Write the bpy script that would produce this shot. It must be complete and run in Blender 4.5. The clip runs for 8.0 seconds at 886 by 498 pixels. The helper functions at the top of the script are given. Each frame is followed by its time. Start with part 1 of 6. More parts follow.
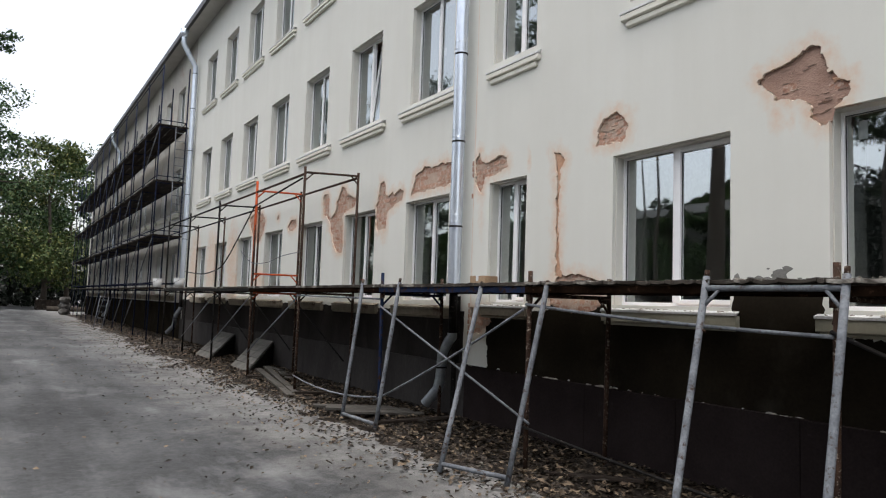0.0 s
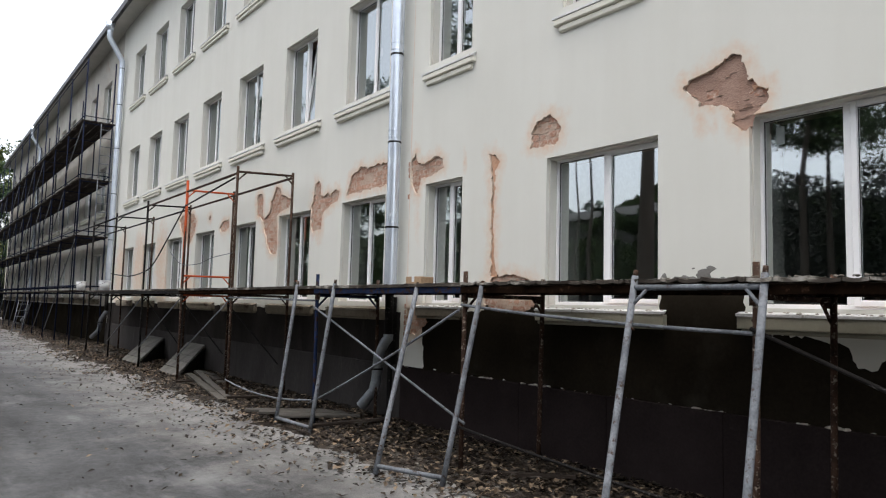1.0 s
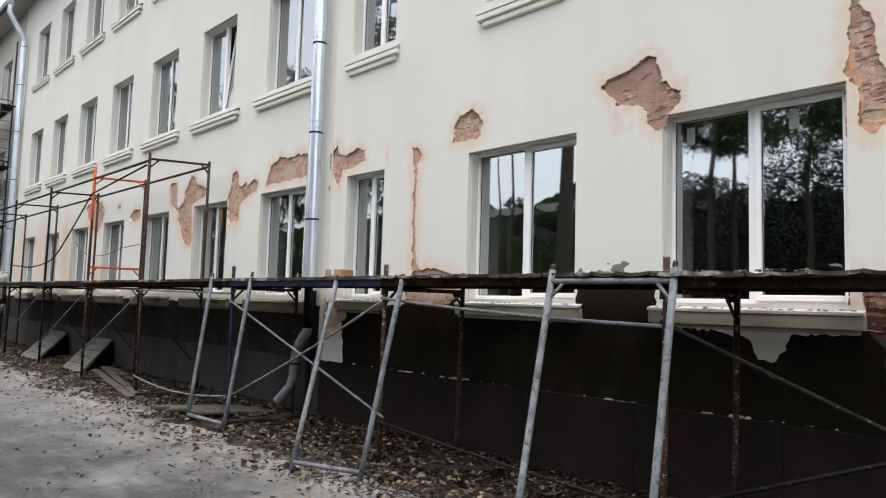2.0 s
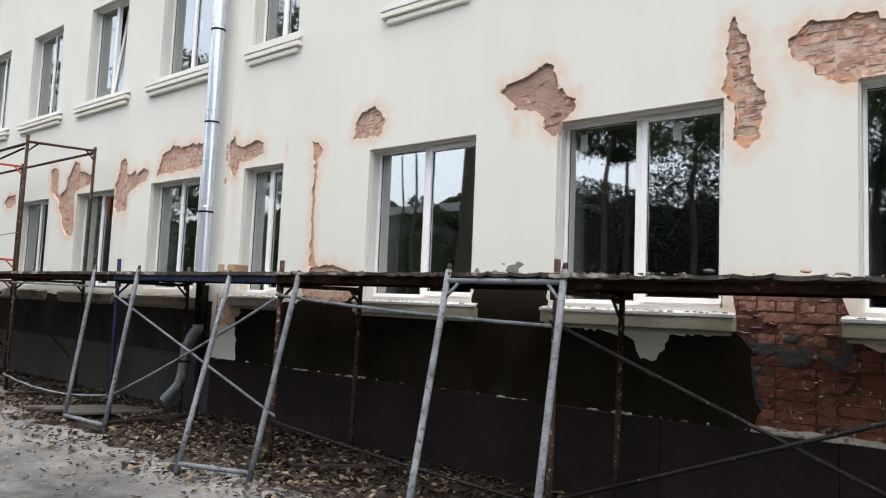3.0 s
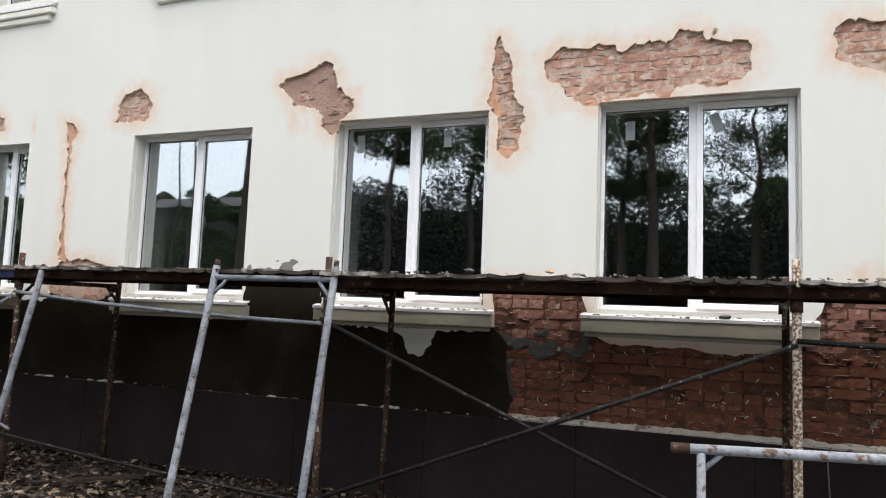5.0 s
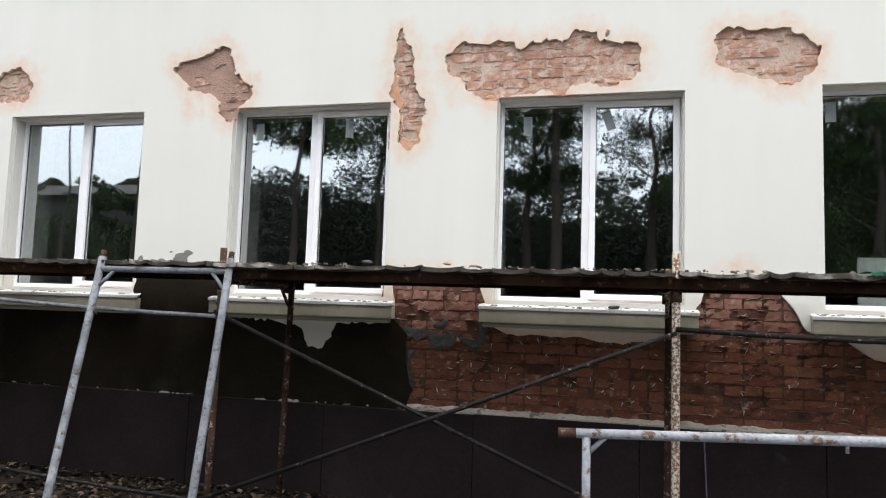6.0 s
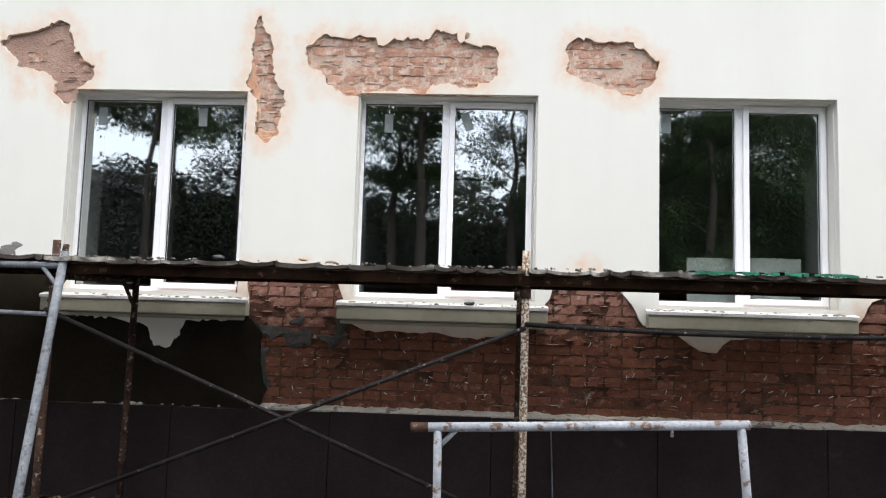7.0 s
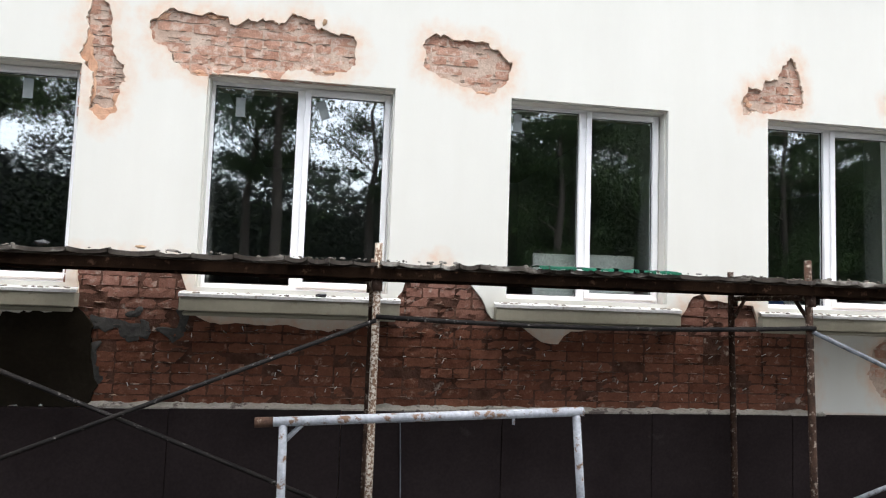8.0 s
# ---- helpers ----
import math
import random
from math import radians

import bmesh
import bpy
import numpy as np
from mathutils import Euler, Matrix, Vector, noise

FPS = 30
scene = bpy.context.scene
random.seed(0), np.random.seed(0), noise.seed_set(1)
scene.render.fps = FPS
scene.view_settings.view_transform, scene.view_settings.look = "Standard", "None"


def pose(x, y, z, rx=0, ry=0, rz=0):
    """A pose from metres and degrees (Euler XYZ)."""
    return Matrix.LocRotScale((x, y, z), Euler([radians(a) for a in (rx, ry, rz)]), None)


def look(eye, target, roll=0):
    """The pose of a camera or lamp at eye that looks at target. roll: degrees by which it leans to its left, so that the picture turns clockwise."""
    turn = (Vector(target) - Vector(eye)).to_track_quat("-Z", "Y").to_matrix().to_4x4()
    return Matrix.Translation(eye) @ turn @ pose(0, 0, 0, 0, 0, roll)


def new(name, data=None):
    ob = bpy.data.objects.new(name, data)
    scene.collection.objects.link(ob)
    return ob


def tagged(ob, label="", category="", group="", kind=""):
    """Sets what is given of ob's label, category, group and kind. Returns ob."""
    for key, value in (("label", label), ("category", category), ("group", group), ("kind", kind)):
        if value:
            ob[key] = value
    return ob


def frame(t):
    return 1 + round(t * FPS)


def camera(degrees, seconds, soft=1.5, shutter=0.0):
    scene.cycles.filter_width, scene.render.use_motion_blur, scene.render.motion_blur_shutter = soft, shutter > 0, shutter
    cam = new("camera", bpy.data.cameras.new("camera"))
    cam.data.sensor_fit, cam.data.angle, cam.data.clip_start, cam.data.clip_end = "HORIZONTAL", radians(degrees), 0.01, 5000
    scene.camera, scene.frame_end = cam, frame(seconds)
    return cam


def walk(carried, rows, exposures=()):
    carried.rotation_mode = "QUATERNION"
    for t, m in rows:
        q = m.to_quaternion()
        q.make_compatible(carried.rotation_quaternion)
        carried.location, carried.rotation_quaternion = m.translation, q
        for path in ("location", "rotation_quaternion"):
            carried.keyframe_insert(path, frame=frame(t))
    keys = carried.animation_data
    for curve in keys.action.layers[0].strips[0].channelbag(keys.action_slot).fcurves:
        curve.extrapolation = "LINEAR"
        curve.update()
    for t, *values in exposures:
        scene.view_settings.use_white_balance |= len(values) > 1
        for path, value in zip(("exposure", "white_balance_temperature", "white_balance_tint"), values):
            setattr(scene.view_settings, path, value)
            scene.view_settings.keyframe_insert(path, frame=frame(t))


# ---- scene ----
cam = camera(64.6, 8.0, soft=1.15)
EXPOSURES = [(0.0, 1.27, 6580, 10), (2.0, 1.60, 6580, 10), (4.0, 1.84, 6540, 10), (6.0, 1.92, 6500, 10), (8.0, 2.12, 6440, 10)]
PATH = [
    (0, (0.071, -5.500, 1.863), (-1.619, -4.443, 2.023), 1.98),
    (0.5, (0.076, -5.491, 1.861), (-1.566, -4.362, 2.029), 1.95),
    (1, (0.077, -5.479, 1.859), (-1.512, -4.276, 2.028), 1.52),
    (1.5, (0.075, -5.456, 1.857), (-1.452, -4.175, 2.026), 1.60),
    (1.7, (0.059, -5.445, 1.849), (-1.439, -4.130, 2.015), 1.53),
    (2.8, (0.084, -5.432, 1.843), (-1.200, -3.907, 2.002), 2.50),
    (3, (0.094, -5.417, 1.854), (-1.149, -3.858, 2.017), 2.38),
    (3.5, (0.106, -5.406, 1.852), (-1.018, -3.760, 2.024), 2.28),
    (4, (0.140, -5.397, 1.852), (-0.833, -3.660, 2.036), 2.30),
    (4.5, (0.164, -5.386, 1.850), (-0.676, -3.581, 2.032), 2.11),
    (4.7, (0.172, -5.386, 1.847), (-0.610, -3.554, 2.030), 2.20),
    (5.8, (0.258, -5.378, 1.849), (-0.299, -3.465, 2.025), 1.87),
    (6, (0.266, -5.380, 1.849), (-0.208, -3.445, 2.019), 1.86),
    (6.5, (0.297, -5.376, 1.860), (0.019, -3.402, 2.024), 1.70),
    (7, (0.319, -5.374, 1.852), (0.222, -3.383, 2.023), 1.68),
    (7.5, (0.332, -5.365, 1.845), (0.427, -3.374, 2.011), 1.77),
    (8, (0.355, -5.360, 1.850), (0.660, -3.391, 2.013), 1.98),
]
walk(cam, [(t, look(eye, target, roll)) for t, eye, target, roll in PATH], EXPOSURES)

from mathutils import geometry  # noqa: E402

# ---- world and light ----
world = bpy.data.worlds.new("world")
scene.world = world
world.use_nodes = True
wn = world.node_tree
wn.nodes.clear()
sky = wn.nodes.new("ShaderNodeTexSky")
sky.sky_type, sky.sun_disc = "NISHITA", False
sky.sun_elevation, sky.sun_rotation = radians(80), radians(153)
sky.air_density, sky.dust_density, sky.ozone_density = 1.0, 4.0, 1.0
hue = wn.nodes.new("ShaderNodeHueSaturation")
hue.inputs["Saturation"].default_value = 0.38
wback = wn.nodes.new("ShaderNodeBackground")
wback.inputs["Strength"].default_value = 0.15
wout = wn.nodes.new("ShaderNodeOutputWorld")
wn.links.new(sky.outputs[0], hue.inputs["Color"])
wn.links.new(hue.outputs[0], wback.inputs["Color"])
wn.links.new(wback.outputs[0], wout.inputs["Surface"])

sun_data = bpy.data.lights.new("sun", "SUN")
sun_data.energy, sun_data.angle, sun_data.color = 0.3, radians(80), (1.0, 0.99, 0.97)
sun = new("sun", sun_data)
sun.matrix_world = look((1.8, -3.6, 22), (0, 0, 0))


# ---- materials ----
def material(name):
    m = bpy.data.materials.new(name)
    m.use_nodes = True
    nt = m.node_tree
    return m, nt, nt.nodes["Principled BSDF"]


def node(nt, kind, **values):
    n = nt.nodes.new(kind)
    for key, value in values.items():
        n.inputs[key].default_value = value
    return n


def noise_of(nt, scale, detail=6.0, rough=0.6, coord="Object", stretch=(1, 1, 1)):
    tc = nt.nodes.new("ShaderNodeTexCoord")
    mp = nt.nodes.new("ShaderNodeMapping")
    mp.inputs["Scale"].default_value = stretch
    nt.links.new(tc.outputs[coord], mp.inputs["Vector"])
    n = node(nt, "ShaderNodeTexNoise", Scale=scale, Detail=detail, Roughness=rough)
    nt.links.new(mp.outputs[0], n.inputs["Vector"])
    return n.outputs["Fac"]


def ramp(nt, fac, stops):
    r = nt.nodes.new("ShaderNodeValToRGB")
    els = r.color_ramp.elements
    while len(els) < len(stops):
        els.new(0.5)
    for e, (p, c) in zip(els, stops):
        e.position, e.color = p, (*c, 1.0) if len(c) == 3 else c
    nt.links.new(fac, r.inputs["Fac"])
    return r.outputs["Color"]


def blend(nt, fac, a, b, mode="MIX"):
    m = nt.nodes.new("ShaderNodeMix")
    m.data_type, m.blend_type = "RGBA", mode
    for value, socket in ((fac, m.inputs["Factor"]), (a, m.inputs["A"]), (b, m.inputs["B"])):
        if isinstance(value, bpy.types.NodeSocket):
            nt.links.new(value, socket)
        elif isinstance(value, tuple):
            socket.default_value = (*value, 1.0)
        else:
            socket.default_value = value
    return m.outputs["Result"]


def bump(nt, bsdf, height, strength=0.3, distance=0.01):
    b = node(nt, "ShaderNodeBump", Strength=strength, Distance=distance)
    nt.links.new(height, b.inputs["Height"])
    nt.links.new(b.outputs[0], bsdf.inputs["Normal"])


def surface(name, dark, light, scale=6.0, fine=60.0, roughness=0.8, metallic=0.0, bumps=0.3, distance=0.005, stretch=(1, 1, 1), coord="Object", spot=None, spot_at=(0.6, 0.7), spot_scale=9.0, grit=0.72, spec=0.12):
    """Two-scale varied surface: broad tone, fine grain, optional worn spots."""
    m, nt, b = material(name)
    broad = ramp(nt, noise_of(nt, scale, stretch=stretch, coord=coord), [(0.3, dark), (0.7, light)])
    grain = noise_of(nt, fine, 3.0, stretch=stretch, coord=coord)
    tone = ramp(nt, grain, [(0.25, (grit, grit, grit)), (0.75, (1.0, 1.0, 1.0))])
    col = blend(nt, 1.0, broad, tone, "MULTIPLY")
    if spot:
        where = ramp(nt, noise_of(nt, spot_scale, 8.0, 0.65, coord=coord, stretch=stretch), [(spot_at[0], (0, 0, 0)), (spot_at[1], (1, 1, 1))])
        col = blend(nt, where, col, spot)
    nt.links.new(col, b.inputs["Base Color"])
    b.inputs["Roughness"].default_value, b.inputs["Metallic"].default_value = roughness, metallic
    if roughness > 0.55 and metallic < 0.5:
        b.inputs["Specular IOR Level"].default_value = spec
    bump(nt, b, grain, bumps, distance)
    return m


# Cream plaster, with peach stains where the attribute "stain" of the mesh is high.
def make_plaster():
    m, nt, b = material("cream_plaster")
    broad = ramp(nt, noise_of(nt, 0.7, 8.0), [(0.3, (0.660, 0.655, 0.598)), (0.7, (0.700, 0.695, 0.637))])
    streak = ramp(nt, noise_of(nt, 1.0, 6.0, stretch=(3.0, 3.0, 0.35)), [(0.35, (0.97, 0.967, 0.96)), (0.65, (1, 1, 1))])
    col = blend(nt, 1.0, broad, streak, "MULTIPLY")
    att = nt.nodes.new("ShaderNodeAttribute")
    att.attribute_name = "stain"
    wob = nt.nodes.new("ShaderNodeMath")
    wob.operation = "MULTIPLY_ADD"
    nt.links.new(noise_of(nt, 6.0, 6.0, 0.6, stretch=(1.2, 1, 0.85)), wob.inputs[0])
    wob.inputs[1].default_value, wob.inputs[2].default_value = 1.7, -0.85
    add = nt.nodes.new("ShaderNodeMath")
    nt.links.new(att.outputs["Fac"], add.inputs[0])
    nt.links.new(wob.outputs[0], add.inputs[1])
    where = ramp(nt, add.outputs[0], [(0.05, (0, 0, 0)), (0.45, (0.28, 0.28, 0.28)), (1.0, (0.70, 0.70, 0.70))])
    gate = ramp(nt, att.outputs["Fac"], [(0.0, (0, 0, 0)), (0.18, (1, 1, 1))])
    where = blend(nt, 1.0, where, gate, "MULTIPLY")
    peach = ramp(nt, noise_of(nt, 14.0, 5.0), [(0.32, (0.66, 0.40, 0.25)), (0.62, (0.67, 0.56, 0.45))])
    col = blend(nt, where, col, peach)
    deep = ramp(nt, add.outputs[0], [(1.0, (0, 0, 0)), (1.6, (0.85, 0.85, 0.85))])
    col = blend(nt, deep, col, (0.30, 0.175, 0.12))
    nt.links.new(col, b.inputs["Base Color"])
    b.inputs["Roughness"].default_value = 0.85
    b.inputs["Specular IOR Level"].default_value = 0.2
    bump(nt, b, noise_of(nt, 55.0, 4.0), 0.12, 0.004)
    return m


plaster = make_plaster()
# Ground-floor sill blocks: cream with dirt spots, darkened for the shade under the deck.
shaded_apron = surface("shaded_apron", (0.36, 0.34, 0.265), (0.46, 0.44, 0.35), 3.0, 40.0, 0.75, bumps=0.12, spot=(0.22, 0.18, 0.12), spot_at=(0.60, 0.80), grit=0.9)
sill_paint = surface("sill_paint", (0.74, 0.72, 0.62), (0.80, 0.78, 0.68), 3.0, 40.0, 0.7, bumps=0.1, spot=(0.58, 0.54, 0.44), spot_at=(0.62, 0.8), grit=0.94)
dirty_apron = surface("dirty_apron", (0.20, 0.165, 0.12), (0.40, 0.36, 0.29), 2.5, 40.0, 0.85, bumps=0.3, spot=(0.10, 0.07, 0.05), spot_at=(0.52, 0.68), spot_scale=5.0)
white_sill = surface("white_sill", (0.66, 0.66, 0.66), (0.80, 0.80, 0.79), 5.0, 50.0, 0.5, bumps=0.15, spot=(0.28, 0.24, 0.20), spot_at=(0.60, 0.72), spot_scale=14.0)
pvc = surface("white_pvc", (0.84, 0.84, 0.835), (0.89, 0.89, 0.885), 2.0, 90.0, 0.35, bumps=0.02, grit=0.96)
reveal_paint = surface("reveal_plaster", (0.62, 0.61, 0.555), (0.68, 0.67, 0.61), 2.0, 50.0, 0.8, bumps=0.08, grit=0.95)
gasket = surface("rubber_gasket", (0.015, 0.015, 0.015), (0.03, 0.03, 0.03), 8.0, 80.0, 0.6)
# Fresh cement render; its near-black colour also holds the shade under the decks.
cement = surface("fresh_cement_deck_shade", (0.0155, 0.0126, 0.0090), (0.0290, 0.0238, 0.0170), 1.3, 30.0, 0.9, bumps=0.3, distance=0.004, spot=(0.040, 0.036, 0.030), spot_at=(0.55, 0.85), spot_scale=1.6, spec=0.0)
plinth_mat = surface("plinth_board", (0.0225, 0.0172, 0.0168), (0.0355, 0.0275, 0.0270), 1.5, 45.0, 0.8, bumps=0.08, spot=(0.05, 0.044, 0.042), spot_at=(0.66, 0.8), spot_scale=4.0, spec=0.0)
plinth_pale = surface("bare_plinth_render", (0.040, 0.036, 0.034), (0.075, 0.069, 0.066), 1.2, 45.0, 0.85, bumps=0.15, spot=(0.12, 0.11, 0.10), spot_at=(0.60, 0.8), spot_scale=3.0, stretch=(1, 1, 0.35), spec=0.03)
grey_render = surface("old_dark_render", (0.024, 0.021, 0.019), (0.048, 0.043, 0.040), 1.1, 40.0, 0.9, bumps=0.25, spot=(0.075, 0.066, 0.060), spot_at=(0.60, 0.82), spot_scale=2.0, stretch=(1, 1, 0.4), spec=0.02)
scratch_coat = surface("scratch_coat", (0.34, 0.215, 0.165), (0.45, 0.305, 0.24), 5.0, 50.0, 0.95, bumps=0.8, distance=0.008, stretch=(1, 1, 1.6))
mortar = surface("old_mortar", (0.46, 0.325, 0.245), (0.62, 0.49, 0.395), 7.0, 60.0, 0.95, bumps=0.6, distance=0.006)
pale_mortar = surface("pale_mortar", (0.26, 0.235, 0.20), (0.48, 0.45, 0.39), 9.0, 60.0, 0.95, bumps=0.6, distance=0.006, spot=(0.12, 0.10, 0.09), spot_at=(0.55, 0.62))
crumb_mat = surface("dusty_crumbs", (0.09, 0.08, 0.068), (0.27, 0.25, 0.22), 12.0, 60.0, 0.95, bumps=0.4)
grey_cement = surface("grey_cement", (0.055, 0.054, 0.052), (0.105, 0.103, 0.098), 5.0, 40.0, 0.9, bumps=0.4)
inside_paint = surface("inside_wall_paint", (0.62, 0.69, 0.69), (0.70, 0.77, 0.77), 1.0, 30.0, 0.9, bumps=0.05)
inside_floor = surface("inside_floor", (0.20, 0.18, 0.15), (0.30, 0.27, 0.23), 2.0, 30.0, 0.6)
galvanised = surface("galvanised_steel", (0.62, 0.68, 0.77), (0.76, 0.82, 0.89), 5.0, 70.0, 0.20, 0.55, 0.05, 0.002, grit=0.95)
blue_steel = surface("old_blue_paint", (0.009, 0.015, 0.036), (0.026, 0.042, 0.095), 7.0, 60.0, 0.6, 0.0, 0.4, spot=(0.035, 0.02, 0.013), spot_at=(0.50, 0.62), spot_scale=14.0, spec=0.02)
tower_blue = surface("scaffold_blue_paint", (0.008, 0.011, 0.026), (0.020, 0.028, 0.062), 6.0, 60.0, 0.6, 0.0, 0.3, spot=(0.03, 0.02, 0.015), spot_at=(0.60, 0.70), spot_scale=14.0, spec=0.05)
rust_steel = surface("rusty_steel", (0.022, 0.013, 0.010), (0.085, 0.048, 0.032), 12.0, 70.0, 0.85, 0.0, 0.6, spot=(0.27, 0.23, 0.19), spot_at=(0.56, 0.65), spot_scale=32.0)
pale_steel = surface("worn_grey_paint", (0.12, 0.130, 0.145), (0.26, 0.278, 0.30), 7.0, 50.0, 0.6, 0.0, 0.4, spot=(0.06, 0.042, 0.032), spot_at=(0.56, 0.66), spot_scale=20.0, grit=0.55)
white_tube = surface("whitish_paint", (0.24, 0.255, 0.28), (0.38, 0.40, 0.43), 6.0, 50.0, 0.6, 0.0, 0.4, spot=(0.12, 0.075, 0.05), spot_at=(0.55, 0.61), spot_scale=17.0, grit=0.6)
# Pipe ends below the deck: the galvanised grey darkened to hold the shade there.
shaded_zinc = surface("shaded_zinc", (0.24, 0.26, 0.275), (0.40, 0.43, 0.45), 8.0, 60.0, 0.36, 0.7, 0.2, spot=(0.10, 0.10, 0.10), spot_at=(0.62, 0.75))
splash_steel = surface("splashed_steel", (0.10, 0.058, 0.035), (0.19, 0.12, 0.08), 12.0, 70.0, 0.85, 0.1, 0.5, spot=(0.42, 0.38, 0.32), spot_at=(0.46, 0.56), spot_scale=60.0)
orange_steel = surface("orange_red_paint", (0.45, 0.07, 0.02), (0.60, 0.12, 0.04), 6.0, 60.0, 0.6, 0.0, 0.2, spot=(0.10, 0.05, 0.03), spot_at=(0.62, 0.7), spot_scale=18.0)
dark_tube = surface("dark_tube", (0.004, 0.0036, 0.0036), (0.016, 0.0135, 0.012), 9.0, 60.0, 0.65, 0.0, 0.6, spot=(0.16, 0.15, 0.14), spot_at=(0.60, 0.68), spot_scale=30.0, spec=0.12)
bearer_steel = surface("tarred_bearer", (0.003, 0.002, 0.0015), (0.022, 0.0125, 0.0078), 5.0, 60.0, 0.8, bumps=0.5, spot=(0.075, 0.042, 0.027), spot_at=(0.58, 0.70), spot_scale=18.0, spec=0.0)
old_plank = surface("weathered_plank", (0.016, 0.012, 0.010), (0.05, 0.038, 0.030), 4.0, 30.0, 0.9, bumps=0.6, stretch=(0.15, 1, 1), spot=(0.24, 0.22, 0.19), spot_at=(0.60, 0.68), spot_scale=7.0)
lip_plank = surface("dusty_plank_edge", (0.028, 0.023, 0.019), (0.12, 0.105, 0.09), 6.0, 40.0, 0.9, bumps=0.5, stretch=(0.6, 1, 1), spot=(0.36, 0.34, 0.30), spot_at=(0.55, 0.66), spot_scale=6.0, spec=0.02)
grey_plank = surface("grey_plank", (0.10, 0.095, 0.085), (0.20, 0.19, 0.17), 4.0, 40.0, 0.9, bumps=0.5, stretch=(1, 0.2, 1))
trodden_plank = surface("trodden_plank", (0.055, 0.050, 0.044), (0.135, 0.125, 0.11), 4.0, 40.0, 0.9, bumps=0.5, stretch=(0.2, 1, 1), spot=(0.03, 0.025, 0.02), spot_at=(0.55, 0.68), spot_scale=9.0)
roof_metal = surface("dark_roof_sheet", (0.02, 0.022, 0.025), (0.035, 0.037, 0.04), 3.0, 40.0, 0.5)
soffit_paint = surface("soffit_paint", (0.50, 0.49, 0.44), (0.58, 0.57, 0.52), 3.0, 40.0, 0.8)
def make_asphalt():
    m, nt, b = material("old_asphalt")
    broad = ramp(nt, noise_of(nt, 0.45, 9.0, 0.62), [(0.32, (0.066, 0.068, 0.070)), (0.5, (0.106, 0.109, 0.112)), (0.68, (0.142, 0.145, 0.148))])
    tracks = ramp(nt, noise_of(nt, 0.9, 7.0, 0.6, stretch=(0.12, 1.0, 1.0)), [(0.36, (0.50, 0.50, 0.50)), (0.6, (1, 1, 1))])
    grain = noise_of(nt, 70.0, 5.0, 0.7)
    col = blend(nt, 1.0, broad, tracks, "MULTIPLY")
    col = blend(nt, 1.0, col, ramp(nt, grain, [(0.3, (0.6, 0.6, 0.6)), (0.7, (1.12, 1.12, 1.12))]), "MULTIPLY")
    mid = noise_of(nt, 11.0, 6.0, 0.7)
    col = blend(nt, 1.0, col, ramp(nt, mid, [(0.3, (0.66, 0.66, 0.66)), (0.7, (1.18, 1.17, 1.15))]), "MULTIPLY")
    dust = ramp(nt, noise_of(nt, 0.8, 8.0, 0.68, stretch=(0.5, 1.0, 1.0)), [(0.54, (0, 0, 0)), (0.72, (0.75, 0.75, 0.75))])
    col = blend(nt, dust, col, (0.190, 0.192, 0.194))
    spots = ramp(nt, noise_of(nt, 5.0, 8.0, 0.7), [(0.60, (0, 0, 0)), (0.70, (1, 1, 1))])
    col = blend(nt, spots, col, (0.085, 0.082, 0.078))
    split = nt.nodes.new("ShaderNodeSeparateXYZ")
    place = nt.nodes.new("ShaderNodeTexCoord")
    nt.links.new(place.outputs["Object"], split.inputs[0])
    near = nt.nodes.new("ShaderNodeMath")
    near.operation = "MULTIPLY_ADD"
    nt.links.new(split.outputs["Y"], near.inputs[0])
    near.inputs[1].default_value, near.inputs[2].default_value = 0.30, 0.75
    rough_edge = nt.nodes.new("ShaderNodeMath")
    nt.links.new(near.outputs[0], rough_edge.inputs[0])
    nt.links.new(noise_of(nt, 1.6, 7.0, 0.65), rough_edge.inputs[1])
    swept = ramp(nt, rough_edge.outputs[0], [(0.25, (0, 0, 0)), (0.85, (0.8, 0.8, 0.8))])
    col = blend(nt, swept, col, blend(nt, 1.0, ramp(nt, grain, [(0.3, (0.19, 0.185, 0.175)), (0.7, (0.36, 0.35, 0.335))]), ramp(nt, mid, [(0.3, (0.75, 0.75, 0.75)), (0.7, (1.1, 1.1, 1.1))]), "MULTIPLY"))
    vor = node(nt, "ShaderNodeTexVoronoi", Scale=0.27)
    vor.feature = "DISTANCE_TO_EDGE"
    tc = nt.nodes.new("ShaderNodeTexCoord")
    nz = node(nt, "ShaderNodeTexNoise", Scale=1.2, Detail=5.0)
    nt.links.new(tc.outputs["Object"], nz.inputs["Vector"])
    nt.links.new(blend(nt, 0.45, tc.outputs["Object"], nz.outputs["Color"], "ADD"), vor.inputs["Vector"])
    crack = ramp(nt, vor.outputs["Distance"], [(0.001, (0.35, 0.35, 0.35)), (0.004, (0, 0, 0))])
    col = blend(nt, crack, col, (0.05, 0.047, 0.045))
    nt.links.new(col, b.inputs["Base Color"])
    b.inputs["Roughness"].default_value = 0.9
    b.inputs["Specular IOR Level"].default_value = 0.2
    bump(nt, b, grain, 0.7, 0.008)
    return m


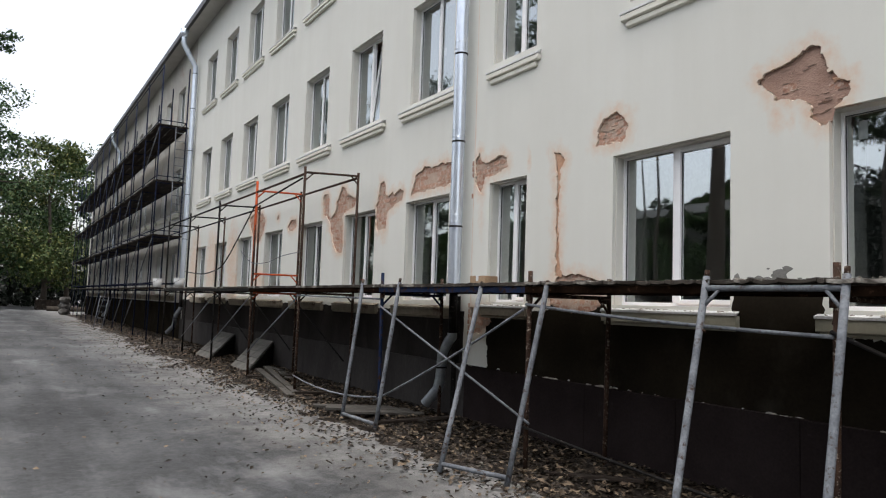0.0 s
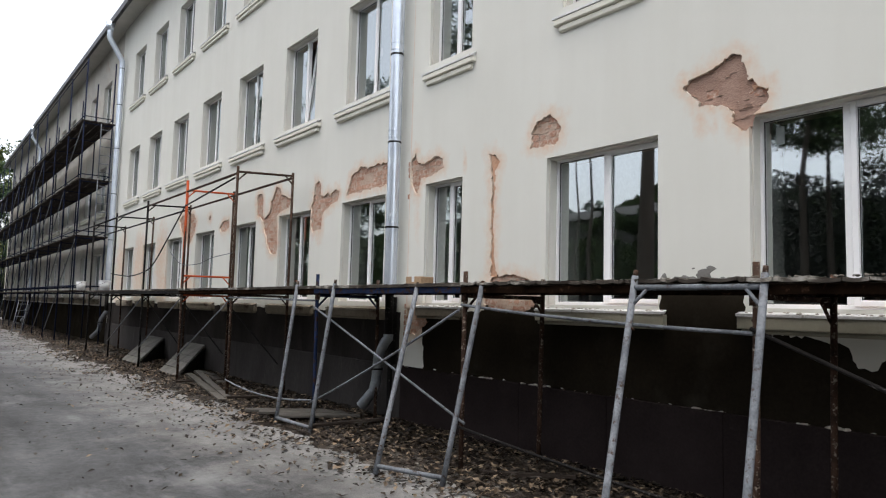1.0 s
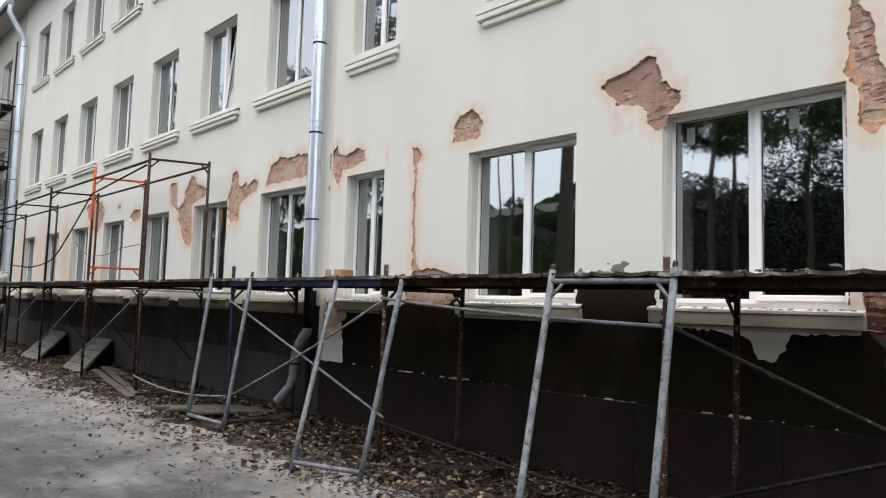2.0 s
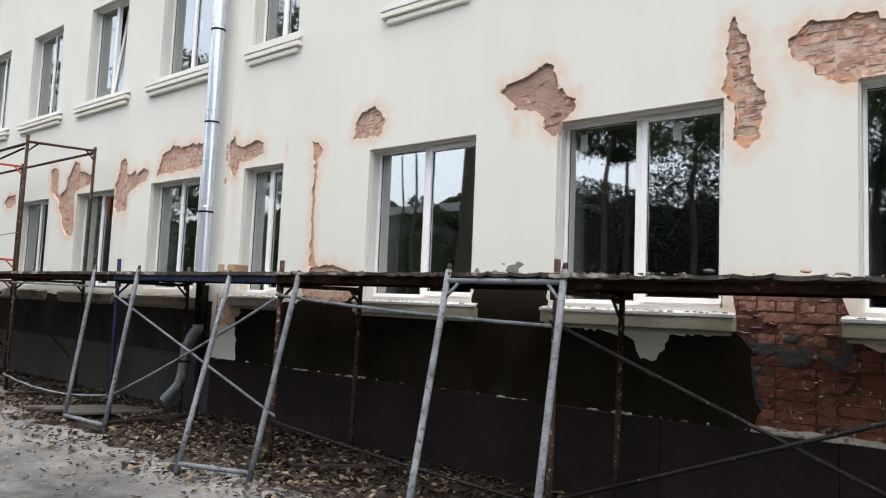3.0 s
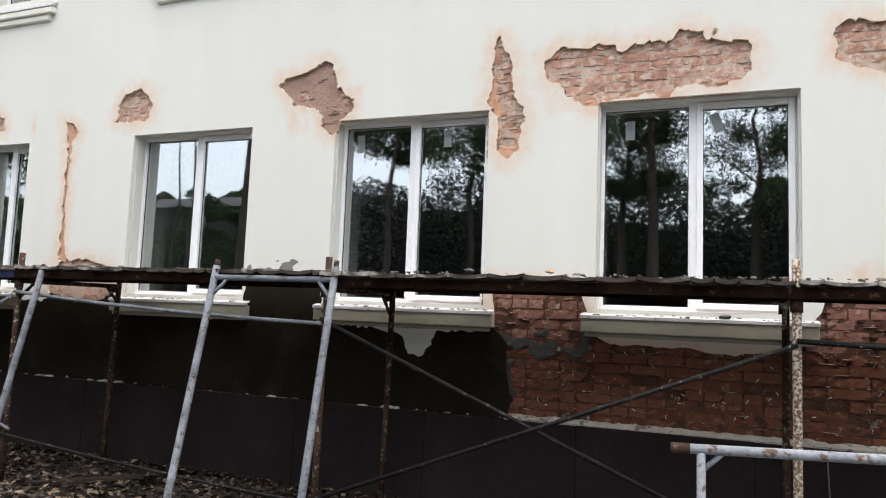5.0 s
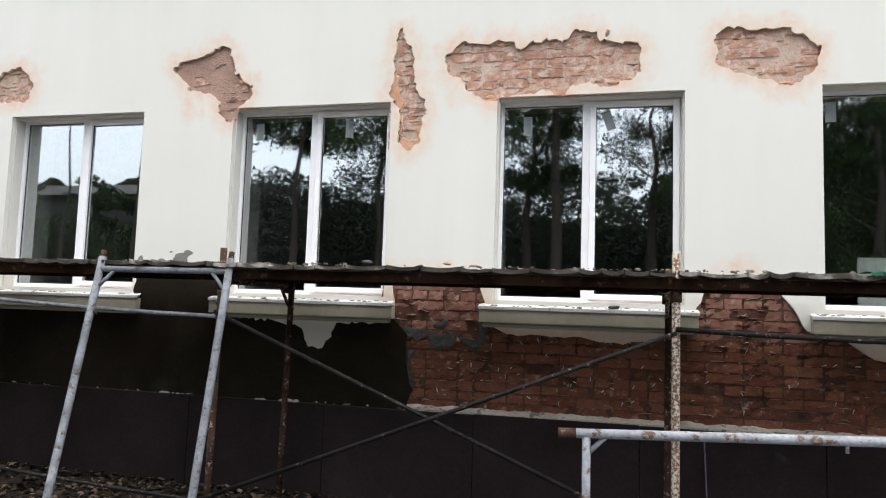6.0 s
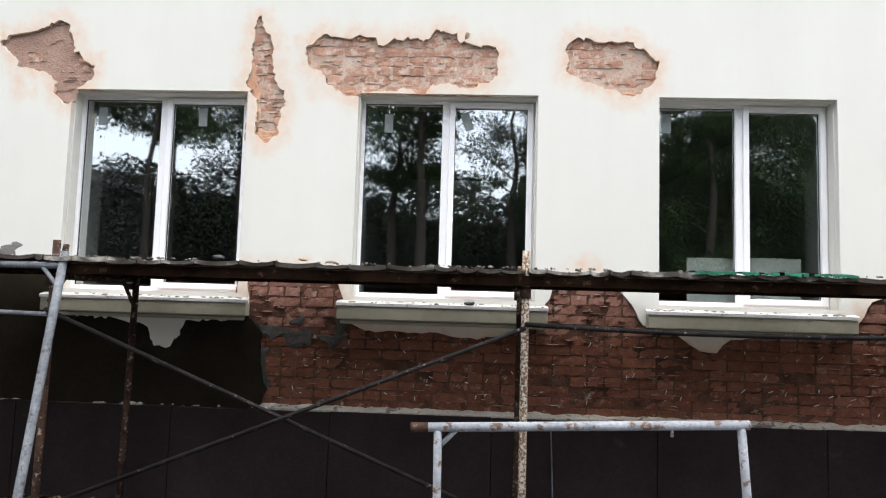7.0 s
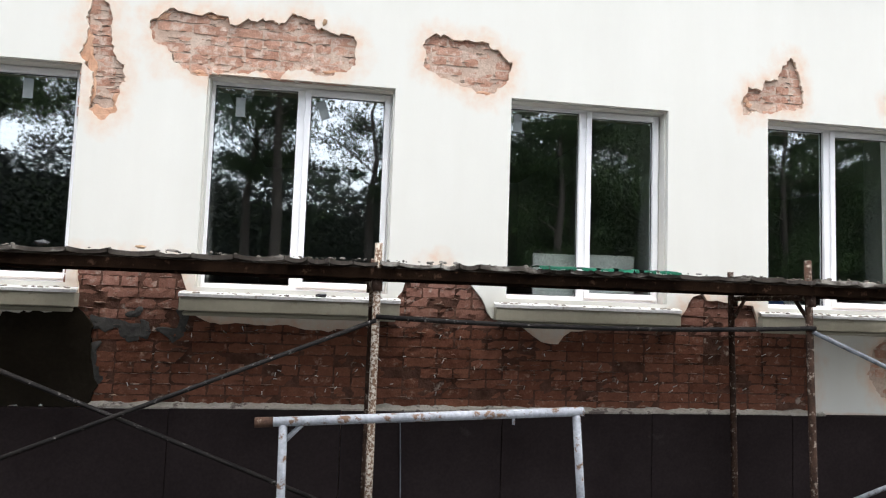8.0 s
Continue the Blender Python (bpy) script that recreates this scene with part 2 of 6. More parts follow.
asphalt = make_asphalt()
soil = surface("littered_soil", (0.024, 0.018, 0.014), (0.075, 0.060, 0.048), 3.0, 40.0, 0.95, bumps=0.9, distance=0.02, spot=(0.19, 0.175, 0.155), spot_at=(0.55, 0.70), spot_scale=5.0)
bucket_white = surface("white_plastic", (0.68, 0.68, 0.67), (0.78, 0.78, 0.76), 4.0, 60.0, 0.45, bumps=0.05, spot=(0.4, 0.38, 0.35), spot_at=(0.66, 0.74))
cardboard = surface("cardboard", (0.34, 0.23, 0.14), (0.44, 0.31, 0.20), 4.0, 60.0, 0.9, bumps=0.1)
green_cloth = surface("green_netting", (0.006, 0.035, 0.022), (0.015, 0.15, 0.085), 14.0, 90.0, 0.8)
cream_board = surface("pale_board", (0.74, 0.79, 0.77), (0.80, 0.85, 0.83), 2.0, 40.0, 0.7)
# White stickers set outside the pane, greyed to imitate the dimness behind the glazing.
sticker_grey = surface("sticker_dimmed_by_glass", (0.20, 0.225, 0.22), (0.28, 0.305, 0.30), 9.0, 60.0, 0.8, bumps=0.02, grit=0.95)
blue_plastic = surface("blue_plastic", (0.02, 0.08, 0.28), (0.03, 0.12, 0.38), 4.0, 50.0, 0.5)
black_rubber = surface("black_rubber", (0.012, 0.012, 0.012), (0.025, 0.025, 0.025), 5.0, 60.0, 0.6)
bark = surface("tree_bark", (0.045, 0.036, 0.028), (0.10, 0.085, 0.07), 6.0, 30.0, 0.95, bumps=0.8, stretch=(1, 1, 0.2))
far_plaster = surface("grey_plaster", (0.085, 0.08, 0.075), (0.13, 0.125, 0.115), 1.0, 20.0, 0.9)
far_roof = surface("old_slate_roof", (0.05, 0.05, 0.05), (0.09, 0.09, 0.085), 1.0, 10.0, 0.9)


def make_leaf(name, dark, light):
    m, nt, b = material(name)
    info = nt.nodes.new("ShaderNodeNewGeometry")
    half = tuple(0.87 * p + 0.13 * q for p, q in zip(dark, light))
    nt.links.new(ramp(nt, info.outputs["Random Per Island"], [(0.0, dark), (0.62, half), (1.0, light)]), b.inputs["Base Color"])
    b.inputs["Roughness"].default_value = 0.6
    b.inputs["Specular IOR Level"].default_value = 0.2
    return m


green_leaf = make_leaf("green_leaves", (0.014, 0.03, 0.008), (0.055, 0.09, 0.022))
# Darker copy of the green leaves, with the undergrowth's shade put into the colour.
shade_leaf = make_leaf("shade_painted_leaves", (0.006, 0.010, 0.006), (0.013, 0.020, 0.011))
yellow_leaf = make_leaf("yellowing_leaves", (0.03, 0.055, 0.014), (0.15, 0.155, 0.045))
dry_leaf = make_leaf("dry_leaves", (0.008, 0.0055, 0.004), (0.215, 0.16, 0.108))
far_leaf = make_leaf("sunlit_leaves", (0.026, 0.058, 0.022), (0.115, 0.165, 0.062))


def make_brick(name, dark, light, dust, dust_at):
    m, nt, b = material(name)
    info = nt.nodes.new("ShaderNodeObjectInfo")
    base = ramp(nt, info.outputs["Random"], [(0.0, dark), (1.0, light)])
    tc = nt.nodes.new("ShaderNodeTexCoord")
    shift = nt.nodes.new("ShaderNodeVectorMath")
    shift.operation = "ADD"
    nt.links.new(tc.outputs["Object"], shift.inputs[0])
    far = nt.nodes.new("ShaderNodeMath")
    far.operation = "MULTIPLY"
    far.inputs[1].default_value = 37.0
    nt.links.new(info.outputs["Random"], far.inputs[0])
    nt.links.new(far.outputs[0], shift.inputs[1])

    def own(scale, detail, rough):
        n = node(nt, "ShaderNodeTexNoise", Scale=scale, Detail=detail, Roughness=rough)
        nt.links.new(shift.outputs[0], n.inputs["Vector"])
        return n.outputs["Fac"]

    grain, blotch = own(60.0, 5.0, 0.7), own(13.0, 6.0, 0.6)
    base = blend(nt, 1.0, base, ramp(nt, grain, [(0.25, (0.72, 0.72, 0.72)), (0.7, (1, 1, 1))]), "MULTIPLY")
    base = blend(nt, 1.0, base, ramp(nt, blotch, [(0.3, (0.78, 0.74, 0.72)), (0.7, (1.08, 1.08, 1.08))]), "MULTIPLY")
    col = blend(nt, ramp(nt, own(16.0, 8.0, 0.7), [(dust_at, (0, 0, 0)), (dust_at + 0.12, (0.85, 0.85, 0.85))]), base, dust)
    nt.links.new(col, b.inputs["Base Color"])
    b.inputs["Roughness"].default_value = 0.92
    b.inputs["Specular IOR Level"].default_value = 0.1
    mixed = nt.nodes.new("ShaderNodeMath")
    mixed.operation = "MULTIPLY_ADD"
    nt.links.new(grain, mixed.inputs[0])
    mixed.inputs[1].default_value = 0.35
    nt.links.new(blotch, mixed.inputs[2])
    bump(nt, b, mixed.outputs[0], 0.8, 0.012)
    return m


# The low band has a darker brick than the patches higher up.
brick_low = make_brick("dark_brick", (0.165, 0.067, 0.041), (0.24, 0.104, 0.066), (0.33, 0.22, 0.17), 0.57)
brick_high = make_brick("dusty_brick", (0.42, 0.232, 0.163), (0.57, 0.345, 0.25), (0.57, 0.455, 0.375), 0.48)
brick_mid = make_brick("half_dusty_brick", (0.23, 0.115, 0.083), (0.32, 0.168, 0.126), (0.36, 0.27, 0.225), 0.55)
rubbed_mortar = surface("rubbed_mortar", (0.20, 0.12, 0.09), (0.38, 0.28, 0.23), 12.0, 60.0, 0.95, bumps=0.7, distance=0.006)
dusty_mortar = surface("dusty_mortar", (0.42, 0.32, 0.27), (0.60, 0.52, 0.46), 12.0, 60.0, 0.95, bumps=0.7, distance=0.006)
dark_mortar = surface("dark_mortar", (0.060, 0.028, 0.019), (0.15, 0.078, 0.054), 9.0, 60.0, 0.95, bumps=0.8, distance=0.008, spot=(0.30, 0.25, 0.21), spot_at=(0.60, 0.68), spot_scale=11.0)


def make_glass():
    m, nt, b = material("window_glass")
    nt.nodes.remove(b)
    fres = node(nt, "ShaderNodeFresnel", IOR=4.8)
    clear = node(nt, "ShaderNodeBsdfTransparent", Color=(0.86, 0.90, 0.88, 1))
    gloss = node(nt, "ShaderNodeBsdfGlossy", Roughness=0.02, Color=(0.93, 0.985, 1, 1))
    mix = nt.nodes.new("ShaderNodeMixShader")
    nt.links.new(fres.outputs[0], mix.inputs[0])
    nt.links.new(clear.outputs[0], mix.inputs[1])
    nt.links.new(gloss.outputs[0], mix.inputs[2])
    nt.links.new(mix.outputs[0], nt.nodes["Material Output"].inputs["Surface"])
    return m


glass = make_glass()


# ---- mesh helpers ----
def mesh_ob(name, bm, mats, parent=None, label=""):
    me = bpy.data.meshes.new(name)
    bm.to_mesh(me)
    bm.free()
    for m in mats if isinstance(mats, (list, tuple)) else [mats]:
        me.materials.append(m)
    ob = new(name, me)
    if parent:
        ob.parent = parent
    return tagged(ob, label)


def part(name, bm, mat, parent, label=""):
    return mesh_ob(name, bm, mat, parent, label)


def empty(name, x=0.0, y=0.0, z=0.0):
    ob = new(name)
    ob.location = (x, y, z)
    return ob


def box(bm, x0, x1, y0, y1, z0, z1, bevel=0.0):
    made = bmesh.ops.create_cube(bm, size=1.0, matrix=Matrix.LocRotScale(((x0 + x1) / 2, (y0 + y1) / 2, (z0 + z1) / 2), None, (x1 - x0, y1 - y0, z1 - z0)))
    if bevel:
        es = list({e for v in made["verts"] for e in v.link_edges})
        bmesh.ops.bevel(bm, geom=es, offset=bevel, segments=1, affect="EDGES")
    return bm


def boxed(*args, **kw):
    return box(bmesh.new(), *args, **kw)


def tube(bm, a, b, r, n=10, r2=None, caps=True, bend=0.0, rings=1):
    """A tube from a to b, with a hollow-looking rim left to the caps; bend: sag in metres."""
    a, b = Vector(a), Vector(b)
    ax = (b - a).normalized()
    u = ax.orthogonal().normalized()
    v = ax.cross(u)
    loops = []
    for k in range(rings + 1):
        f = k / rings
        c = a.lerp(b, f) + Vector((0, 0, -bend * 4 * f * (1 - f)))
        rr = r + ((r2 if r2 is not None else r) - r) * f
        loops.append([bm.verts.new(c + rr * (math.cos(2 * math.pi * i / n) * u + math.sin(2 * math.pi * i / n) * v)) for i in range(n)])
    for lo, hi in zip(loops, loops[1:]):
        for i in range(n):
            f = bm.faces.new((lo[i], lo[(i + 1) % n], hi[(i + 1) % n], hi[i]))
            f.smooth = True
    if caps:
        bm.faces.new(loops[0][::-1])
        bm.faces.new(loops[-1])
    return bm


def tubed(a, b, r, **kw):
    return tube(bmesh.new(), a, b, r, **kw)


def chain(bm, points, r, n=10):
    """A pipe through the points, with mitred joints."""
    pts = [Vector(p) for p in points]
    loops = []
    u = None
    for k, p in enumerate(pts):
        d0 = (p - pts[k - 1]).normalized() if k else (pts[1] - p).normalized()
        d1 = (pts[k + 1] - p).normalized() if k + 1 < len(pts) else d0
        ax = (d0 + d1).normalized()
        u = (u - ax * u.dot(ax)).normalized() if u else ax.orthogonal().normalized()
        v = ax.cross(u)
        loops.append([bm.verts.new(p + r * (math.cos(2 * math.pi * i / n) * u + math.sin(2 * math.pi * i / n) * v)) for i in range(n)])
    for lo, hi in zip(loops, loops[1:]):
        for i in range(n):
            f = bm.faces.new((lo[i], lo[(i + 1) % n], hi[(i + 1) % n], hi[i]))
            f.smooth = True
    return bm


def inside(poly, x, z):
    hit = False
    for (x0, z0), (x1, z1) in zip(poly, poly[1:] + poly[:1]):
        if (z0 > z) != (z1 > z) and x < (x1 - x0) * (z - z0) / (z1 - z0) + x0:
            hit = not hit
    return hit


def ragged(poly, step=0.05, amount=0.02, seed=0):
    """The outline with its edges broken up, as crumbled plaster has them."""
    out = []
    for (x0, z0), (x1, z1) in zip(poly, poly[1:] + poly[:1]):
        n = max(1, int(math.hypot(x1 - x0, z1 - z0) / step))
        for i in range(n):
            f = i / n
            x, z = x0 + (x1 - x0) * f, z0 + (z1 - z0) * f
            d = noise.noise_vector((x * 9 + seed, z * 9, seed * 1.7)) + 1.0 * noise.noise_vector((x * 31 + seed, z * 31, 3.0))
            out.append((x + d.x * amount, z + d.y * amount))
    return out


def gap_to(poly, x, z):
    best = 9.0
    for (x0, z0), (x1, z1) in zip(poly, poly[1:] + poly[:1]):
        dx, dz = x1 - x0, z1 - z0
        f = max(0.0, min(1.0, ((x - x0) * dx + (z - z0) * dz) / (dx * dx + dz * dz + 1e-12)))
        best = min(best, math.hypot(x - x0 - f * dx, z - z0 - f * dz))
    return best


def ground_z(x):
    """The yard lies level along the whole house."""
    return 0.24


# ---- the plan of the facade ----
SILL, HEAD, FLOOR = 1.93, 3.535, 3.31
RIGHT_WINDOWS = [(-7.584, -6.79), (-5.31, -3.868), (-2.972, -1.533), (-0.645, 0.767), (1.70, 3.042), (3.942, 5.30)]
RIGHT_UPPER = [(-7.58, -6.66), (-5.10, -4.05)] + RIGHT_WINDOWS[2:]
LEFT_WINDOWS = [(-9.35 - 2.455 * k - 0.66, -9.35 - 2.455 * k + 0.66) for k in range(21) if k != 7]
STEP, LEFT_END, RIGHT_END, LEFT_Y = -7.97, -61.0, 9.0, 0.06
PLINTH, TOP = 1.06, 11.5


def sill_z(k):
    return SILL if k == 0 else SILL - 0.06 + FLOOR * k


def head_z(k):
    return HEAD + FLOOR * k


# Places where the plaster has come off: rough outlines in the plane of the wall.
BARE = {
    "B": [(-3.59, 3.92), (-3.53, 3.98), (-3.39, 4.00), (-3.27, 4.02), (-3.20, 4.08), (-3.15, 4.10), (-3.02, 4.08), (-3.00, 3.91), (-2.97, 3.83), (-2.80, 3.73), (-2.80, 3.65), (-2.85, 3.58), (-2.93, 3.55), (-2.96, 3.43), (-2.99, 3.41), (-3.05, 3.44), (-3.13, 3.50), (-3.12, 3.61), (-3.22, 3.68), (-3.41, 3.70), (-3.47, 3.80), (-3.55, 3.85)],
    "C": [(-1.46, 4.17), (-1.51, 4.07), (-1.51, 3.79), (-1.54, 3.69), (-1.56, 3.59), (-1.47, 3.49), (-1.46, 3.30), (-1.44, 3.18), (-1.37, 3.11), (-1.28, 3.19), (-1.26, 3.34), (-1.23, 3.42), (-1.26, 3.54), (-1.31, 3.65), (-1.35, 3.78), (-1.37, 3.99), (-1.43, 4.08)],
    "D": [(-1.09, 3.88), (-1.05, 3.91), (-0.95, 4.02), (-0.75, 3.98), (-0.65, 4.00), (-0.53, 3.97), (-0.52, 3.93), (-0.48, 3.92), (-0.39, 3.98), (-0.10, 3.98), (-0.05, 4.03), (0.01, 4.05), (0.06, 4.03), (0.12, 4.02), (0.14, 3.96), (0.42, 3.92), (0.46, 3.86), (0.45, 3.69), (0.40, 3.64), (0.29, 3.62), (0.25, 3.59), (-0.07, 3.61), (-0.12, 3.55), (-0.63, 3.55), (-0.65, 3.50), (-0.74, 3.51), (-0.81, 3.55), (-0.90, 3.63), (-0.96, 3.74), (-1.05, 3.74), (-1.09, 3.81)],
    "E": [(0.97, 3.94), (1.09, 4.01), (1.22, 3.98), (1.44, 3.98), (1.59, 3.91), (1.68, 3.82), (1.67, 3.67), (1.56, 3.56), (1.41, 3.55), (1.26, 3.62), (1.13, 3.65), (1.00, 3.73)],
    "F": [(4.17, 4.09), (4.23, 3.97), (4.28, 3.80), (4.27, 3.65), (4.12, 3.62), (3.99, 3.58), (3.71, 3.56), (3.70, 3.67), (3.76, 3.77), (3.89, 3.79), (3.91, 3.86), (4.03, 3.88), (4.08, 3.98)],
    "A": [(-5.58, 3.71), (-5.54, 3.88), (-5.45, 3.97), (-5.28, 4.02), (-5.22, 4.00), (-5.11, 3.86), (-5.13, 3.70), (-5.22, 3.67), (-5.50, 3.68)],
    "Z": [(-7.95, 3.80), (-7.94, 3.91), (-7.85, 4.00), (-7.77, 3.86), (-7.64, 3.82), (-7.38, 3.89), (-7.22, 3.83), (-7.19, 3.70), (-7.41, 3.64), (-7.71, 3.63), (-7.79, 3.39), (-7.93, 3.54), (-7.94, 3.68)],
    "strip": [(-6.28, 3.74), (-6.20, 3.71), (-6.09, 3.62), (-6.16, 3.51), (-6.16, 3.24), (-6.17, 2.84), (-6.11, 2.24), (-6.23, 2.24), (-6.22, 2.58), (-6.22, 2.93), (-6.21, 3.38), (-6.24, 3.59)],
    "right": [(4.86, 1.40), (4.93, 1.60), (5.10, 1.74), (5.50, 1.72), (5.60, 1.30), (5.30, 1.16), (5.00, 1.20)],
    "corner": [(-7.96, 1.50), (-7.96, 1.85), (-7.55, 1.85), (-7.46, 1.66), (-7.62, 1.58), (-7.78, 1.50)],
    "bump": [(-6.35, 2.12), (-6.30, 1.92), (-6.10, 1.84), (-5.70, 1.82), (-5.46, 1.90), (-5.43, 2.05), (-5.50, 2.20), (-5.80, 2.27), (-6.15, 2.26)],
}
BARE_LEFT = {
    "Y": [(-9.88, 3.65), (-9.72, 3.95), (-9.46, 4.06), (-9.17, 4.00), (-8.79, 4.03), (-8.48, 3.98), (-8.46, 3.66), (-8.77, 3.67)],
    "X": [(-11.13, 3.59), (-11.03, 3.80), (-11.00, 3.98), (-10.87, 4.00), (-10.79, 3.92), (-10.75, 3.75), (-10.63, 3.72), (-10.54, 3.79), (-10.45, 3.72), (-10.26, 3.79), (-10.12, 3.74), (-10.16, 3.60), (-10.40, 3.53), (-10.61, 3.47), (-10.70, 3.36), (-10.72, 3.16), (-11.05, 3.12), (-11.12, 3.26)],
    "W": [(-13.56, 4.10), (-13.33, 4.07), (-13.27, 3.91), (-13.28, 3.69), (-13.16, 3.54), (-12.94, 3.66), (-12.89, 3.85), (-12.72, 4.02), (-12.64, 4.14), (-12.47, 4.06), (-12.40, 3.96), (-11.99, 3.81), (-12.04, 3.68), (-12.49, 3.61), (-12.58, 3.55), (-12.50, 2.87), (-12.58, 2.81), (-12.85, 2.85), (-12.98, 3.02), (-13.20, 3.35), (-13.23, 3.49), (-13.56, 3.66), (-13.63, 3.99)],
    "V": [(-18.83, 4.01), (-18.58, 4.09), (-18.25, 4.14), (-17.58, 4.05), (-17.39, 3.83), (-17.50, 3.60), (-17.78, 3.34), (-18.10, 3.34), (-18.59, 3.68)],
    "small": [(-15.71, 3.56), (-15.54, 3.68), (-15.16, 3.70), (-15.13, 3.52), (-15.37, 3.44), (-15.63, 3.46)],
    "tiny": [(-16.50, 3.80), (-16.44, 3.91), (-16.33, 3.90), (-16.34, 3.77)],
}
# The low band of bare brick under the sills, with its tongues between them.
LOW_BARE = [(-1.31, 1.05), (-1.28, 1.21), (-1.33, 1.42), (-1.33, 1.63), (-1.44, 1.76), (-1.46, 2.12), (-0.75, 2.10), (-0.70, 1.91), (-0.63, 1.72), (-0.54, 1.67), (0.02, 1.67), (0.16, 1.65), (0.35, 1.63), (0.67, 1.68), (0.77, 1.76),
            (0.85, 1.92), (0.92, 2.08), (1.38, 2.06), (1.51, 1.91), (1.59, 1.78), (1.85, 1.70), (1.93, 1.65), (2.01, 1.59), (2.13, 1.59), (2.23, 1.68), (3.10, 1.75), (3.20, 1.89), (3.26, 1.99), (3.34, 2.03),
            (3.40, 1.97), (3.80, 1.94), (3.85, 1.81), (3.90, 1.73), (4.30, 1.72), (4.34, 1.20), (4.30, 1.05)]
# Fresh cement render over the old wall, up to the sills and between two windows, darkened for the deck's shade.
CEMENT = [(-7.52, 1.05), (-7.55, 1.40), (-7.60, 1.62), (-7.45, 1.80), (-6.40, 1.83), (-6.20, 1.95), (-5.45, 1.95), (-5.38, 1.78), (-3.90, 1.75), (-3.84, 1.85), (-3.82, 2.12), (-3.50, 2.13), (-3.06, 2.12), (-3.00, 1.84),
          (-2.80, 1.72), (-2.52, 1.70), (-2.29, 1.67), (-2.22, 1.60), (-2.17, 1.51), (-2.07, 1.50), (-1.95, 1.58), (-1.94, 1.70), (-1.47, 1.74), (-1.42, 1.86), (-1.20, 1.74), (-1.20, 1.05)]
CEMENT_LEFT = [(-8.20, 1.05), (-8.20, 1.80), (-10.3, 1.78), (-14.8, 1.80), (-20.0, 1.78), (-26.5, 1.76), (-26.5, 0.25), (-8.2, 0.25)]


def fine_loop(loop, step):
    """The loop with points set along its sides."""
    out = []
    for (x0, z0), (x1, z1) in zip(loop, loop[1:] + loop[:1]):
        n = max(1, int(math.hypot(x1 - x0, z1 - z0) / step))
        out += [(x0 + (x1 - x0) * i / n, z0 + (z1 - z0) * i / n) for i in range(n)]
    return out


def plaster_skin(name, x0, x1, z0, z1, y, openings, holes, zones, label, stains=(), thick=0.045, coat=None, under=None):
    """A sheet of plaster with openings and broken-off places cut through it, and its thickness at every edge."""
    loops = [[(x0, z0), (x1, z0), (x1, z1), (x0, z1)]]
    cut = [fine_loop([(a, c), (b, c), (b, d), (a, d)], 0.09 if holes and c < 3 else 9.0) for a, b, c, d in openings] + holes
    verts, edges = [], []
    for loop in loops + cut + zones:
        n = len(verts)
        verts += [Vector(p) for p in loop]
        edges += [(n + i, n + (i + 1) % len(loop)) for i in range(len(loop))]
    rng = random.Random(7)
    for hole in holes:
        for x, z in hole:
            for _ in range(3):
                r, w = rng.uniform(0.02, 0.26), rng.uniform(0, 6.283)
                px, pz = x + r * math.cos(w), z + r * math.sin(w) * 1.2
                if x0 + 0.02 < px < x1 - 0.02 and z0 + 0.02 < pz < z1 - 0.02 and not any(inside(c, px, pz) for c in cut):
                    verts.append(Vector((px, pz)))
    step = 0.13
    if holes:
        for i in range(int((x1 - x0) / step)):
            for j in range(int(3.5 / step)):
                px, pz = x0 + (i + 0.5) * step + rng.uniform(-0.03, 0.03), 1.05 + (j + 0.5) * step + rng.uniform(-0.03, 0.03)
                if px < x1 - 0.02 and not any(a - 0.01 < px < b + 0.01 and c - 0.01 < pz < d + 0.01 for a, b, c, d in openings) and not any(inside(c, px, pz) for c in holes):
                    verts.append(Vector((px, pz)))
    for sx, sz, rx, rz, _ in stains:
        for _ in range(70):
            r, w = rng.random() ** 0.5 * 1.1, rng.uniform(0, 6.283)
            px, pz = sx + r * rx * math.cos(w), sz + r * rz * math.sin(w)
            if x0 + 0.02 < px < x1 - 0.02 and z0 + 0.02 < pz < z1 - 0.02 and not any(inside(c, px, pz) for c in cut):
                verts.append(Vector((px, pz)))
    pts, es, tris, *_ = geometry.delaunay_2d_cdt(verts, edges, [], 1, 1e-4)
    bm = bmesh.new()
    vs = [bm.verts.new((p.x, y, p.y)) for p in pts]
    for tri in tris:
        cx, cz = (sum(pts[i][k] for i in tri) / len(tri) for k in (0, 1))
        if any(inside(c, cx, cz) for c in cut):
            continue
        f = bm.faces.new([vs[i] for i in tri])
        f.normal_update()
        if f.normal.y > 0:
            f.normal_flip()
        f.material_index = 1 if any(inside(q, cx, cz) for q in zones) else 0
    bmesh.ops.delete(bm, geom=[v for v in bm.verts if not v.link_faces], context="VERTS")
    rim = [e for e in bm.edges if len(e.link_faces) == 1]
    made = bmesh.ops.extrude_edge_only(bm, edges=rim)
    for v in made["geom"]:
        if isinstance(v, bmesh.types.BMVert):
            v.co.y += thick
    bmesh.ops.recalc_face_normals(bm, faces=bm.faces)
    layer = bm.verts.layers.float.new("stain")
    for v in bm.verts:
        d = min((gap_to(h, v.co.x, v.co.z) for h in holes if min(abs(v.co.x - h[0][0]), abs(v.co.x - h[len(h) // 2][0])) < 2.0), default=9.0)
        v[layer] = max(0.0, 1.0 - d / 0.15)
        for sx, sz, rx, rz, amount in stains:
            v[layer] = max(v[layer], amount * (1.0 - math.hypot((v.co.x - sx) / rx, (v.co.z - sz) / rz)))
